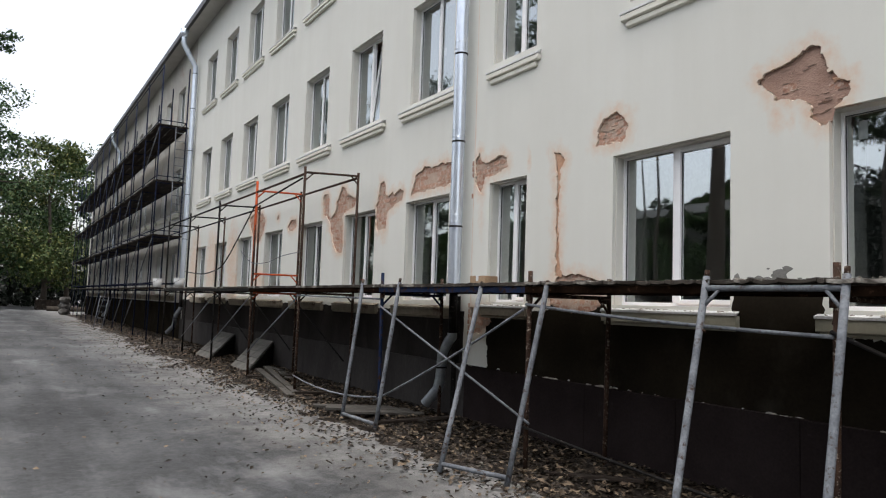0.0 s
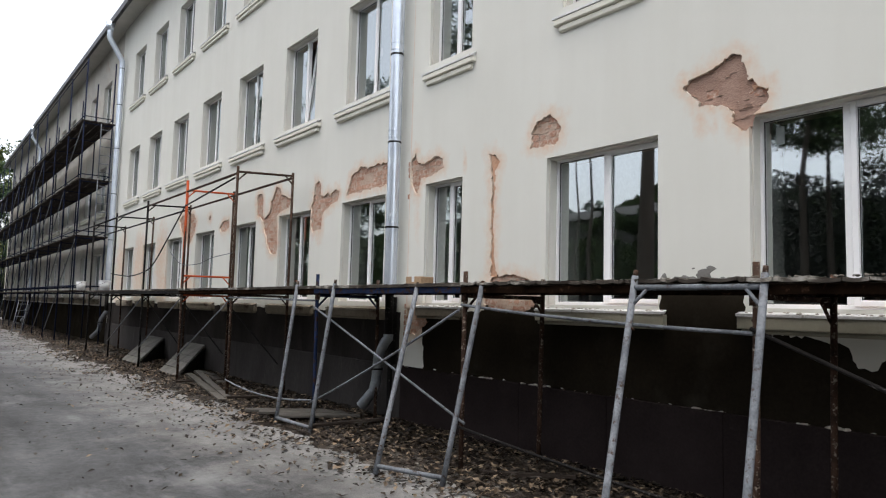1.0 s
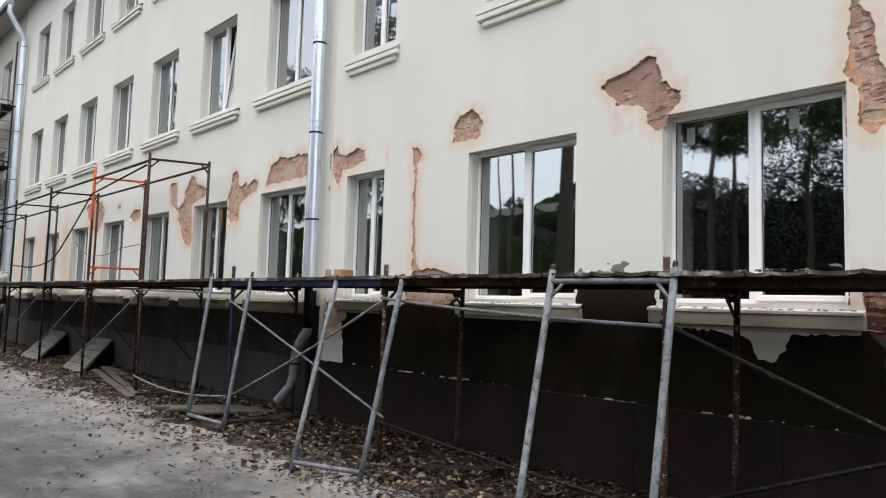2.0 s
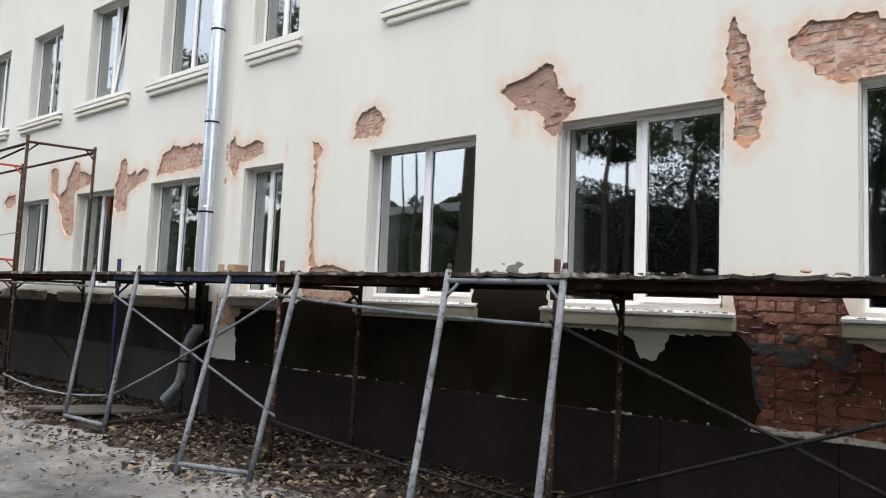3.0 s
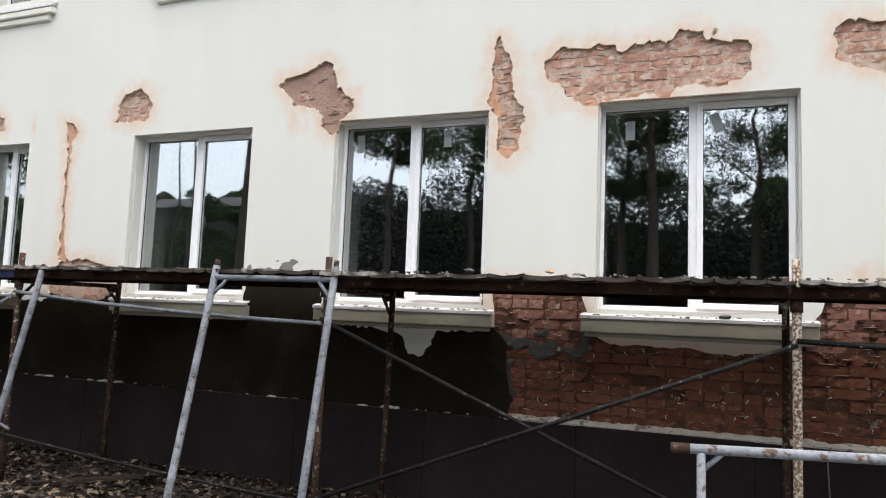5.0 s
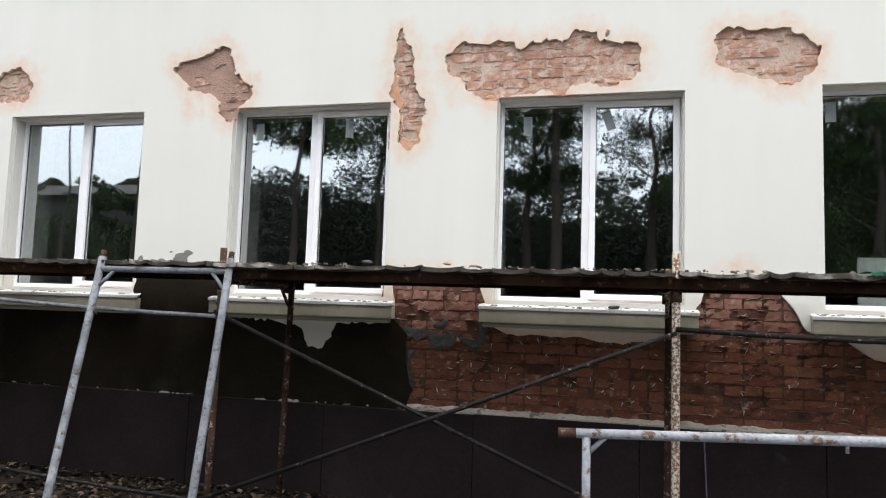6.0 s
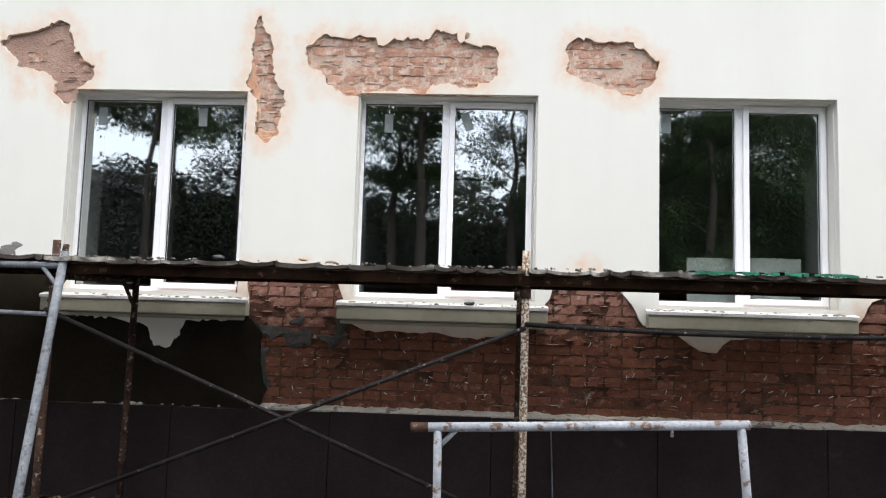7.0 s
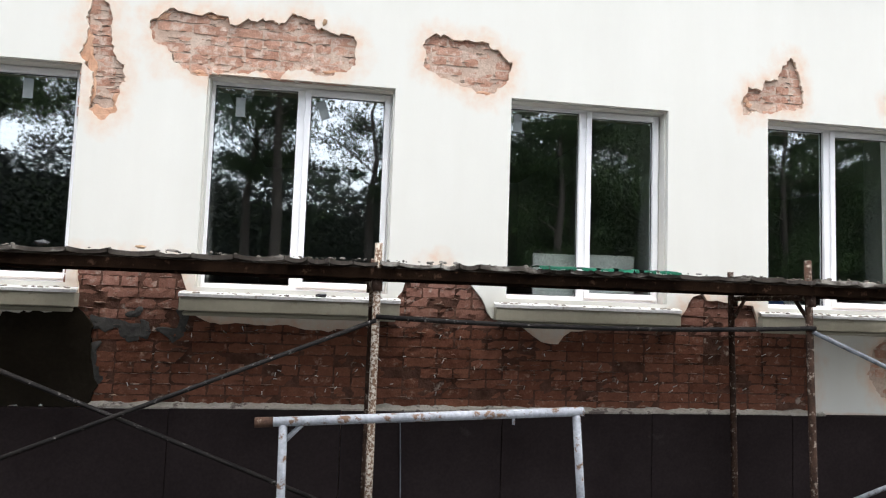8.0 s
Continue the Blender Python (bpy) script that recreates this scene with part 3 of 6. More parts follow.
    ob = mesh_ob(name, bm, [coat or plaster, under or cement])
    return tagged(ob, label, "wall", kind="structure")


def rows_of(windows, floors):
    return [(a, b, sill_z(k), head_z(k)) for k in floors for a, b in windows]


# ---- walls ----
high_holes = [ragged(p, 0.02, 0.026, i) for i, p in enumerate(BARE.values())]
low_hole = ragged(LOW_BARE, 0.05, 0.018, 21)
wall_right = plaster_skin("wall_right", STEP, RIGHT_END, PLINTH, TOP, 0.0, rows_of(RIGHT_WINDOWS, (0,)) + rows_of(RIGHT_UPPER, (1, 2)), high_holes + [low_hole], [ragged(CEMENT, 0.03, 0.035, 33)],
                          "cream plastered facade with broken patches of bare brick",
                          [(-6.75, 3.72, 0.06, 0.22, 0.9), (-3.42, 3.58, 0.13, 0.22, 0.95), (-3.28, 3.52, 0.05, 0.2, 0.9), (1.15, 2.2, 0.28, 0.14, 1.1), (-6.18, 3.0, 0.14, 0.95, 0.9), (-0.98, 3.62, 0.16, 0.2, 0.8), (-1.60, 3.52, 0.11, 0.34, 1.05), (-1.40, 3.10, 0.13, 0.17, 1.1), (-1.08, 3.93, 0.16, 0.12, 0.9), (1.45, 3.50, 0.2, 0.14, 0.9), (5.05, 3.72, 0.12, 0.2, 0.9), (-7.75, 3.1, 0.1, 0.5, 0.6)])
left_holes = [ragged(p, 0.05, 0.03, 50 + i) for i, p in enumerate(BARE_LEFT.values())]
FAR_WING = -26.55
old_plaster = surface("bare_old_plaster", (0.46, 0.43, 0.38), (0.62, 0.60, 0.54), 0.9, 30.0, 0.95, bumps=0.3, spot=(0.36, 0.24, 0.17), spot_at=(0.58, 0.74), spot_scale=0.8)
wall_far = plaster_skin("wall_far", LEFT_END, FAR_WING, 0.2, TOP, LEFT_Y + 0.02, rows_of([w for w in LEFT_WINDOWS if w[1] < FAR_WING], (0, 1, 2)), [], [[(LEFT_END, 0.21), (FAR_WING, 0.21), (FAR_WING, 1.62), (LEFT_END, 1.62)]],
                        "bare unpainted plaster of the far wing behind the scaffold", thick=0.025, coat=old_plaster)
wall_left = plaster_skin("wall_left", FAR_WING, STEP, 0.2, TOP, LEFT_Y, rows_of([w for w in LEFT_WINDOWS if w[0] > FAR_WING], (0, 1, 2)), left_holes, [ragged(CEMENT_LEFT, 0.1, 0.02, 60)],
                         "cream plastered facade of the long wing",
                         [(-20.3, 3.1, 0.8, 1.2, 1.7), (-22.6, 2.9, 1.0, 1.5, 1.7), (-24.9, 2.7, 1.1, 1.7, 1.9), (-20.1, 2.3, 0.8, 0.8, 1.6), (-17.7, 2.3, 0.7, 0.6, 1.4), (-13.0, 3.4, 0.55, 0.6, 0.7), (-10.8, 3.1, 0.25, 0.3, 0.8)], under=grey_render)
bm = boxed(STEP - 0.004, STEP + 0.02, 0.0465, LEFT_Y + 0.03, PLINTH, TOP)
part("return_edge", bm, plaster, wall_right)


def core(name, x0, x1, y0, y1, floors, z0, z1, mat, label):
    """The masonry behind the plaster, with the openings of each floor through it."""
    bm = bmesh.new()
    zs = [z0] + [z for k in range(3) for z in (sill_z(k), head_z(k))] + [z1]
    for k in range(0, 7, 2):
        box(bm, x0, x1, y0, y1, zs[k], zs[k + 1])
    for k in range(1, 7, 2):
        xs = [x0] + [v for w in sorted(floors[k // 2]) for v in w] + [x1]
        for i in range(0, len(xs), 2):
            box(bm, xs[i], xs[i + 1], y0, y1, zs[k], zs[k + 1])
    return tagged(mesh_ob(name, bm, mat), label, "wall", kind="structure")


core_right = core("wall_right_masonry", STEP, RIGHT_END, 0.046, 0.50, [RIGHT_WINDOWS, RIGHT_UPPER, RIGHT_UPPER], 0.1, TOP, mortar, "mortar-filled brick masonry behind the plaster")
core("wall_left_masonry", LEFT_END, STEP, LEFT_Y + 0.046, 0.50, [LEFT_WINDOWS] * 3, 0.1, TOP, mortar, "brick masonry of the long wing")

# Plinth of dark boards with a crumbling mortar lip.
plinth = tagged(empty("plinth", 0, 0, 0), "dark brown plinth boards along the foot of the wall", "plinth", kind="structure")
edge = RIGHT_END
k = 0
while edge > -26.4:
    wide = 1.22
    x1, x0 = edge, max(edge - wide, -26.5)
    back = 0.0 if x0 > STEP else LEFT_Y
    part("plinth_board" if x0 > STEP - 0.7 else "plinth_panel", boxed(x0 + 0.002, x1 - 0.002, back - 0.05, back + 0.03, ground_z(x0) - 0.2, PLINTH - 0.005 + 0.004 * math.sin(k * 2.1), bevel=0.004), plinth_mat if x0 > STEP - 0.7 else plinth_pale, plinth)
    edge -= wide
    k += 1
bm = bmesh.new()
rng = random.Random(3)
x = RIGHT_END
while x > -8.0:
    w = rng.uniform(0.02, 0.12)
    if not -1.25 < x < 4.4 and noise.noise((x * 2.3, 0, 4)) > 0.12 and rng.random() < 0.6:
        made = bmesh.ops.create_icosphere(bm, subdivisions=2, radius=1.0, matrix=pose(x - w / 2, -0.010, PLINTH - 0.004) @ Matrix.Diagonal((w * 0.7, rng.uniform(0.025, 0.042), rng.uniform(0.004, 0.02), 1)))
        for v in made["verts"]:
            v.co += noise.noise_vector(v.co * 40) * 0.010
    x -= w
strip = []
for i in range(240):
    x = -1.32 + 5.75 * i / 239
    a, c = noise.noise((x * 7, 0, 1)), noise.noise((x * 23, 0, 5))
    strip.append([bm.verts.new(p) for p in ((x, -0.043 + 0.010 * a, PLINTH - 0.006), (x, -0.040 + 0.012 * a + 0.006 * c, PLINTH + 0.006 + 0.006 * c), (x, -0.005 + 0.01 * c, PLINTH + 0.018 + 0.010 * a + 0.006 * c), (x, 0.035, PLINTH + 0.036 + 0.018 * a + 0.012 * c))])
for p, q in zip(strip, strip[1:]):
    for j in range(3):
        bm.faces.new((p[j], q[j], q[j + 1], p[j + 1]))
bmesh.ops.recalc_face_normals(bm, faces=bm.faces)
part("mortar_lip", bm, pale_mortar, plinth, "crumbled pale mortar along the top")


# ---- bricks ----
def brick_meshes(tag, mat, count=8):
    """Chipped flat-faced bricks, with broken outlines and slightly hollow or bulging faces."""
    out = []
    for length in (0.245, 0.115):
        for i in range(count):
            bm = bmesh.new()
            nx, nz = (6, 3) if length > 0.2 else (4, 3)
            face = []
            for k in range(nz):
                row = []
                for j in range(nx):
                    x, z = length * (j / (nx - 1) - 0.5), 0.066 * (k / (nz - 1) - 0.5)
                    d = noise.noise_vector((x * 21 + i * 5.3, z * 40, i * 2.7 + length))
                    chip = 0.005 if (j in (0, nx - 1) and k in (0, nz - 1)) else 0.0
                    row.append(bm.verts.new((x + d.x * 0.010, -0.02 + d.y * 0.004 + chip * 0.7, z + d.z * 0.008)))
                face.append(row)
            for k in range(nz - 1):
                for j in range(nx - 1):
                    bm.faces.new((face[k][j], face[k][j + 1], face[k + 1][j + 1], face[k + 1][j]))
            edge = face[0] + [r[-1] for r in face[1:]] + face[-1][-2::-1] + [r[0] for r in face[-2:0:-1]]
            back = [bm.verts.new((v.co.x, 0.02, v.co.z)) for v in edge]
            for j in range(len(edge)):
                bm.faces.new((edge[j], back[j], back[(j + 1) % len(edge)], edge[(j + 1) % len(edge)]))
            bmesh.ops.recalc_face_normals(bm, faces=bm.faces)
            me = bpy.data.meshes.new("brick_" + tag)
            bm.to_mesh(me)
            bm.free()
            me.materials.append(mat)
            out.append(me)
    return out[:count], out[count:]


def lay_bricks(parent, outline, y, meshes, seed, covered=0.0, upper=None, upper_z=9.0):
    rng = random.Random(seed)
    xs, zs = [p[0] for p in outline], [p[1] for p in outline]
    row = math.floor((min(zs) - PLINTH) / 0.077) - 1
    while PLINTH + 0.01 + row * 0.077 < max(zs) + 0.04:
        z = PLINTH + 0.045 + row * 0.077
        x = math.floor(min(xs) / 0.26) * 0.26 - 0.26 + (0.13 if row % 2 else 0.0)
        heads = row % 4 == 3
        longs, shorts = upper if upper and z > upper_z + 0.03 * math.sin(row) else meshes
        while x < max(xs) + 0.26:
            short = heads or rng.random() < 0.12
            step = 0.13 if short else 0.26
            c = x + step / 2
            near = any(inside(outline, c + dx, z + dz) for dx in (-step * 0.45, 0, step * 0.45) for dz in (-0.035, 0, 0.035))
            if rng.random() < 0.04 + covered * (1.0 if x < -3.08 else 0.2):
                x += step
                continue
            if near and not any(a - 0.02 < c < b + 0.02 and lo - 0.03 < z < hi + 0.03 for a, b, lo, hi in rows_of(RIGHT_WINDOWS + LEFT_WINDOWS, (0, 1))):
                ob = new("brick", rng.choice(shorts if short else longs))
                ob.parent = parent
                ob.location = (c, y + rng.uniform(-0.004, 0.003), z + rng.uniform(-0.004, 0.004))
                ob.rotation_euler = (rng.uniform(-0.01, 0.01), rng.uniform(-0.014, 0.014), rng.uniform(-0.010, 0.010))
            x += step
        row += 1


orange_coat = surface("orange_undercoat", (0.56, 0.31, 0.19), (0.64, 0.42, 0.29), 6.0, 40.0, 0.9, bumps=0.4)
bm = bmesh.new()
rng = random.Random(29)
for x, z, w, h, n in ((-1.52, 3.66, 0.055, 0.17, 14), (-1.46, 3.42, 0.03, 0.20, 8), (-1.38, 3.17, 0.12, 0.07, 14), (-1.28, 3.24, 0.04, 0.12, 8), (-2.88, 3.77, 0.10, 0.025, 8), (-1.0, 3.95, 0.07, 0.035, 6), (-0.62, 3.98, 0.08, 0.02, 6), (-0.70, 3.53, 0.07, 0.03, 6), (0.30, 3.63, 0.12, 0.02, 6), (1.44, 3.57, 0.12, 0.02, 6), (3.76, 3.66, 0.05, 0.05, 6), (-6.17, 3.60, 0.04, 0.09, 7), (-6.2, 3.0, 0.025, 0.25, 7), (-6.2, 2.5, 0.025, 0.2, 7)):
    for _ in range(n):
        made = bmesh.ops.create_icosphere(bm, subdivisions=2, radius=1.0, matrix=pose(x + rng.uniform(-0.5, 0.5) * w, 0.022, z + rng.uniform(-0.6, 0.6) * h) @ Matrix.Diagonal((w * rng.uniform(0.35, 0.6), 0.006, h * rng.uniform(0.3, 0.5), 1)))
        for v in made["verts"]:
            d = noise.noise_vector(v.co * 30)
            v.co += Vector((d.x * 0.022, d.y * 0.004, d.z * 0.022))
peg = tubed((0.18, 0.03, 3.955), (0.205, -0.012, 4.03), 0.016, n=5)
part("wooden_plug", peg, cardboard, wall_right, "splintered wooden plug in the broken edge")
part("undercoat", bm, orange_coat, wall_right, "orange undercoat showing in the broken places")
def mortar_bed(outline, y, mat, parent, label, seed):
    """The uneven mortar face between the bricks of one broken place."""
    rng = random.Random(seed)
    xs, zs = [p[0] for p in outline], [p[1] for p in outline]
    inner = [Vector(p) for p in outline]
    n = len(inner)
    for _ in range(int(260 * (max(xs) - min(xs)) * (max(zs) - min(zs))) + 8):
        p = (rng.uniform(min(xs), max(xs)), rng.uniform(min(zs), max(zs)))
        if inside(outline, *p):
            inner.append(Vector(p))
    pts, _, tris, *_ = geometry.delaunay_2d_cdt(inner, [(i, (i + 1) % n) for i in range(n)], [], 1, 1e-4)
    bm = bmesh.new()
    vs = [bm.verts.new((p.x, y + 0.0035 * noise.noise((p.x * 9, p.y * 12, seed)), p.y)) for p in pts]
    for tri in tris:
        bm.faces.new([vs[i] for i in tri])
    bmesh.ops.recalc_face_normals(bm, faces=bm.faces)
    return part("mortar_bed", bm, mat, parent, label)


from_high, from_low = brick_meshes("high", brick_high), brick_meshes("low", brick_low)
for i, (key, p) in enumerate(BARE.items()):
    if key == "strip":
        mortar_bed(p, 0.018, orange_coat, wall_right, "orange undercoat scraped bare in a narrow strip", i)
        continue
    lay_bricks(wall_right, p, 0.045, from_high, i, 0.9 if i == 0 else 0.0)
    mortar_bed(p, 0.0268, scratch_coat if key == "B" else mortar, wall_right, "rough brown coat over the bare bricks" if key == "B" else "dusty mortar between the bare bricks", i)
for i, p in enumerate(BARE_LEFT.values()):
    lay_bricks(wall_left, p, LEFT_Y + 0.045, from_high, 40 + i)
    mortar_bed(p, LEFT_Y + 0.0268, mortar, wall_left, "dusty mortar between the bare bricks", 40 + i)
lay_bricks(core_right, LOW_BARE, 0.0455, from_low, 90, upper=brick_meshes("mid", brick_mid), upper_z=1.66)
mortar_bed(LOW_BARE, 0.0285, dark_mortar, core_right, "dark mortar between the bricks", 90)
# grey cement smeared over the bricks beside the fresh render, and squeezed-out mortar
bm = bmesh.new()
rng = random.Random(17)
for x, z, w, h in ((-1.28, 1.64, 0.16, 0.05), (-1.12, 1.60, 0.12, 0.06), (-0.97, 1.58, 0.05, 0.09), (-0.80, 1.60, 0.12, 0.05), (-0.72, 1.70, 0.05, 0.08), (-1.33, 1.40, 0.06, 0.10), (-1.30, 1.25, 0.07, 0.08), (-1.05, 1.72, 0.05, 0.03)):
    for _ in range(5):
        made = bmesh.ops.create_icosphere(bm, subdivisions=2, radius=1.0, matrix=pose(x + rng.uniform(-0.5, 0.5) * w, 0.024, z + rng.uniform(-0.5, 0.5) * h) @ Matrix.Diagonal((w * rng.uniform(0.45, 0.8), 0.004, h * rng.uniform(0.5, 0.9), 1)))
        for v in made["verts"]:
            d = noise.noise_vector(v.co * 18)
            v.co += Vector((d.x * 0.055, d.y * 0.003, d.z * 0.045))
part("cement_smear", bm, grey_cement, core_right, "grey cement smeared over the bricks")
film_grey = surface("thin_cement_film", (0.17, 0.165, 0.15), (0.27, 0.26, 0.24), 8.0, 50.0, 0.9, bumps=0.3)
bm = bmesh.new()
for x, z, w, h in ((-3.80, 2.19, 0.03, 0.06), (-3.58, 2.17, 0.13, 0.035), (-3.40, 2.21, 0.07, 0.05), (-3.34, 2.26, 0.05, 0.03), (-3.50, 2.27, 0.015, 0.008), (-3.22, 2.18, 0.02, 0.01)):
    made = bmesh.ops.create_icosphere(bm, subdivisions=3, radius=1.0, matrix=pose(x, 0.0, z) @ Matrix.Diagonal((w, 0.003, h, 1)))
    for v in made["verts"]:
        d = noise.noise_vector(v.co * 22) + 0.5 * noise.noise_vector(v.co * 55)
        v.co += Vector((d.x * 0.035 * min(1, w * 14), 0, d.z * 0.03 * min(1, h * 20)))
part("cement_smear", bm, film_grey, wall_right, "thin grey cement smeared on the plaster")
def squeeze(parent, outline, y, tone, total, seed, patchy):
    """Small ragged beads of mortar standing out of the joints."""
    rng = random.Random(seed)
    xs, zs = [p[0] for p in outline], [p[1] for p in outline]
    first, last = math.floor((min(zs) - PLINTH) / 0.077), math.ceil((max(zs) - PLINTH) / 0.077)
    verts, faces = [], []
    for _ in range(total):
        x, z = rng.uniform(min(xs), max(xs)), PLINTH + 0.007 + 0.077 * rng.randint(first, last) + rng.uniform(-0.010, 0.010)
        if rng.random() < 0.25:
            x, z = round(x / 0.13) * 0.13, z + 0.035
        if not inside(outline, x, z) or noise.noise((x * 1.4, z * 2.5, 2)) + (0.25 if z > 1.6 else 0.0) < rng.uniform(-0.3, 0.3) * patchy:
            continue
        w, h = rng.uniform(0.008, 0.05), rng.uniform(0.003, 0.008)
        k, n = 7, len(verts)
        for i in range(k + 1):
            f = i / k
            mid = 0.006 * noise.noise((x * 7 + f * 3, z * 9, 1))
            half = h * (0.25 + 0.75 * math.sin(math.pi * min(max(f, 0.05), 0.95))) * rng.uniform(0.5, 1.2)
            px = x + w * (2 * f - 1)
            verts += [(px, y + 0.020, z + mid - half), (px, y + rng.uniform(0, 0.005), z + mid), (px, y + 0.020, z + mid + half)]
        for i in range(k):
            p = n + 3 * i
            faces += [(p, p + 3, p + 4, p + 1), (p + 1, p + 4, p + 5, p + 2)]
    me = bpy.data.meshes.new("mortar_squeeze")
    me.from_pydata(verts, [], faces)
    me.materials.append(tone)
    ob = new("mortar_squeeze", me)
    ob.parent = parent
    tagged(ob, "mortar squeezed out of the joints", kind="stuff")


squeeze(core_right, LOW_BARE, 0.014, dark_mortar, 620, 71, 1.0)
squeeze(core_right, LOW_BARE, 0.014, rubbed_mortar, 900, 72, 1.0)
for i, key in enumerate(("A", "B", "C", "D", "E", "F", "Z")):
    squeeze(wall_right, BARE[key], 0.018, dusty_mortar, 170 if key == "D" else 70, 80 + i, 0.6)
bm = bmesh.new()
for _ in range(85):
    x, z = rng.uniform(-1.1, 4.2), rng.uniform(1.14, 1.66)
    a = rng.uniform(0, 3.14)
    tube(bm, (x, 0.015, z), (x + 0.022 * math.cos(a), -0.022, z + 0.03 * math.sin(a)), 0.003, n=5)
tagged(part("nails", bm, bucket_white, core_right, "pale bent nails and ties sticking out of the bricks"), kind="stuff")


# ---- windows ----
def window(name, x0, x1, z0, z1, y, ground, seed):
    """A white plastic window of one fixed and one opening light, set back in its reveal."""
    w, h = x1 - x0, z1 - z0
    top = tagged(empty(name, x0, y, z0), "white plastic two-light window in a deep plastered reveal", "window", kind="structure")
    f0, f1 = 0.15, 0.215
    fw = 0.036
    bm = bmesh.new()
    for a in ((0, fw, 0, h), (w - fw, w, 0, h), (fw, w - fw, 0, fw), (fw, w - fw, h - fw, h)):
        box(bm, a[0], a[1], f0, f1, a[2], a[3], bevel=0.004)
    mid = w * 0.5
    box(bm, mid - 0.045, mid + 0.030, f0, f1, fw, h - fw, bevel=0.004)
    part("window_frame", bm, pvc, top)
    bm = bmesh.new()
    sx0, sx1, sz0, sz1, sw = mid + 0.012, w - fw + 0.012, fw - 0.012, h - fw + 0.012, 0.046
    for a in ((sx0, sx0 + sw, sz0, sz1), (sx1 - sw, sx1, sz0, sz1), (sx0 + sw, sx1 - sw, sz0, sz0 + sw), (sx0 + sw, sx1 - sw, sz1 - sw, sz1)):
        box(bm, a[0], a[1], f0 - 0.018, f1 - 0.02, a[2], a[3], bevel=0.004)
    sash = part("sash", bm, pvc, top)
    part("sash_handle", boxed(sx0 + 0.018, sx0 + 0.036, f1 - 0.02, f1 + 0.03, h * 0.42, h * 0.42 + 0.12, bevel=0.004), pvc, sash)
    if name == "window_40":
        sash.rotation_euler = (radians(-6), 0, 0)
    for a, b, lo, hi, py in ((fw - 0.004, mid - 0.041, fw - 0.004, h - fw + 0.004, f0 + 0.03), (sx0 + sw - 0.004, sx1 - sw + 0.004, sz0 + sw - 0.004, sz1 - sw + 0.004, f0 + 0.014)):
        bm = bmesh.new()
        for q in ((a, a + 0.008, lo, hi), (b - 0.008, b, lo, hi), (a, b, lo, lo + 0.008), (a, b, hi - 0.008, hi)):
            box(bm, q[0], q[1], py - 0.004, py + 0.012, q[2], q[3])
        holder = sash if a > mid else top
        part("gasket", bm, gasket, holder)
        bm = bmesh.new()
        bm.faces.new([bm.verts.new(p) for p in ((a, py, lo), (b, py, lo), (b, py, hi), (a, py, hi))])
        pane = part("pane", bm, glass, holder)
        pane.visible_shadow = False
    # plastered reveal lining
    bm = bmesh.new()
    for a in ((-0.002, 0.012, 0.0, h), (w - 0.012, w + 0.002, 0.0, h)):
        box(bm, a[0], a[1], 0.047, f0 - 0.001, a[2], a[3])
    box(bm, 0.012, w - 0.012, 0.047, f0 - 0.001, h - 0.012, h + 0.002)
    part("reveal", bm, reveal_paint, top)
    bm = bmesh.new()
    for a in ((-0.002, 0.012, 0.0, h), (w - 0.012, w + 0.002, 0.0, h)):
        box(bm, a[0], a[1], f1 + 0.002, 0.53 - y, a[2], a[3])
    part("inner_reveal", bm, cream_board, top)
    # sill: a sloping white flashing over a moulded block
    over, out, drop = (0.28, 0.085, 0.10) if y > 0 else (0.10, 0.065, 0.05 if ground else 0.11)
    bm = bmesh.new()
    slope = [bm.verts.new(p) for x in (-over, w + over) for p in ((x, f0 - 0.002, 0.004), (x, -0.012, 0.002 - drop * 0.75), (x, -out, 0.0 - drop), (x, -out, -0.022 - drop), (x, f0 - 0.002, -0.022 - drop))]
    for k in range(5):
        bm.faces.new((slope[k], slope[(k + 1) % 5], slope[5 + (k + 1) % 5], slope[5 + k]))
    bm.faces.new(slope[4::-1])
    bm.faces.new(slope[5:])
    # the ends stay clear of the plaster beside the opening
    for v in bm.verts:
        if v.co.y > 0 and (v.co.x < 0 or v.co.x > w):
            v.co.x = min(max(v.co.x, 0.0), w)
    bmesh.ops.recalc_face_normals(bm, faces=bm.faces)
    part("window_sill", bm, dirty_apron if ground and x0 < -8.0 else white_sill, top, "white sill strewn with plaster crumbs" if ground else "")
    z = -0.024 - drop
    bm = bmesh.new()
    if ground:
        box(bm, -over + 0.006, w + over - 0.006, -out + 0.006, 0.03, z - 0.100, z, bevel=0.005)
        box(bm, -over + 0.03, w + over - 0.03, -out + 0.018, 0.03, z - 0.135, z - 0.102, bevel=0.010)
        part("sill_apron", bm, shaded_apron if x0 > -6.0 else dirty_apron, top, "cream moulded sill block darkened for the deck's shade" if x0 > -6.0 else "dirty crumbling sill block")
        bm = bmesh.new()
        rng = random.Random(seed)
        for _ in range(34):
            a, b, r = rng.uniform(-0.06, w + 0.06), rng.uniform(-0.055, -0.005), rng.uniform(0.004, 0.016)
            bmesh.ops.create_icosphere(bm, subdivisions=1, radius=r, matrix=pose(a, b, 0.004 - drop * (0.75 - 0.25 * b / out) + r * 0.1) @ Matrix.Diagonal((1.5, 1, 0.55, 1)))
        tagged(part("crumbs", bm, pale_mortar, top), kind="stuff")
    else:
        box(bm, -over + 0.01, w + over - 0.01, -out + 0.006, 0.02, z - 0.075, z, bevel=0.012)
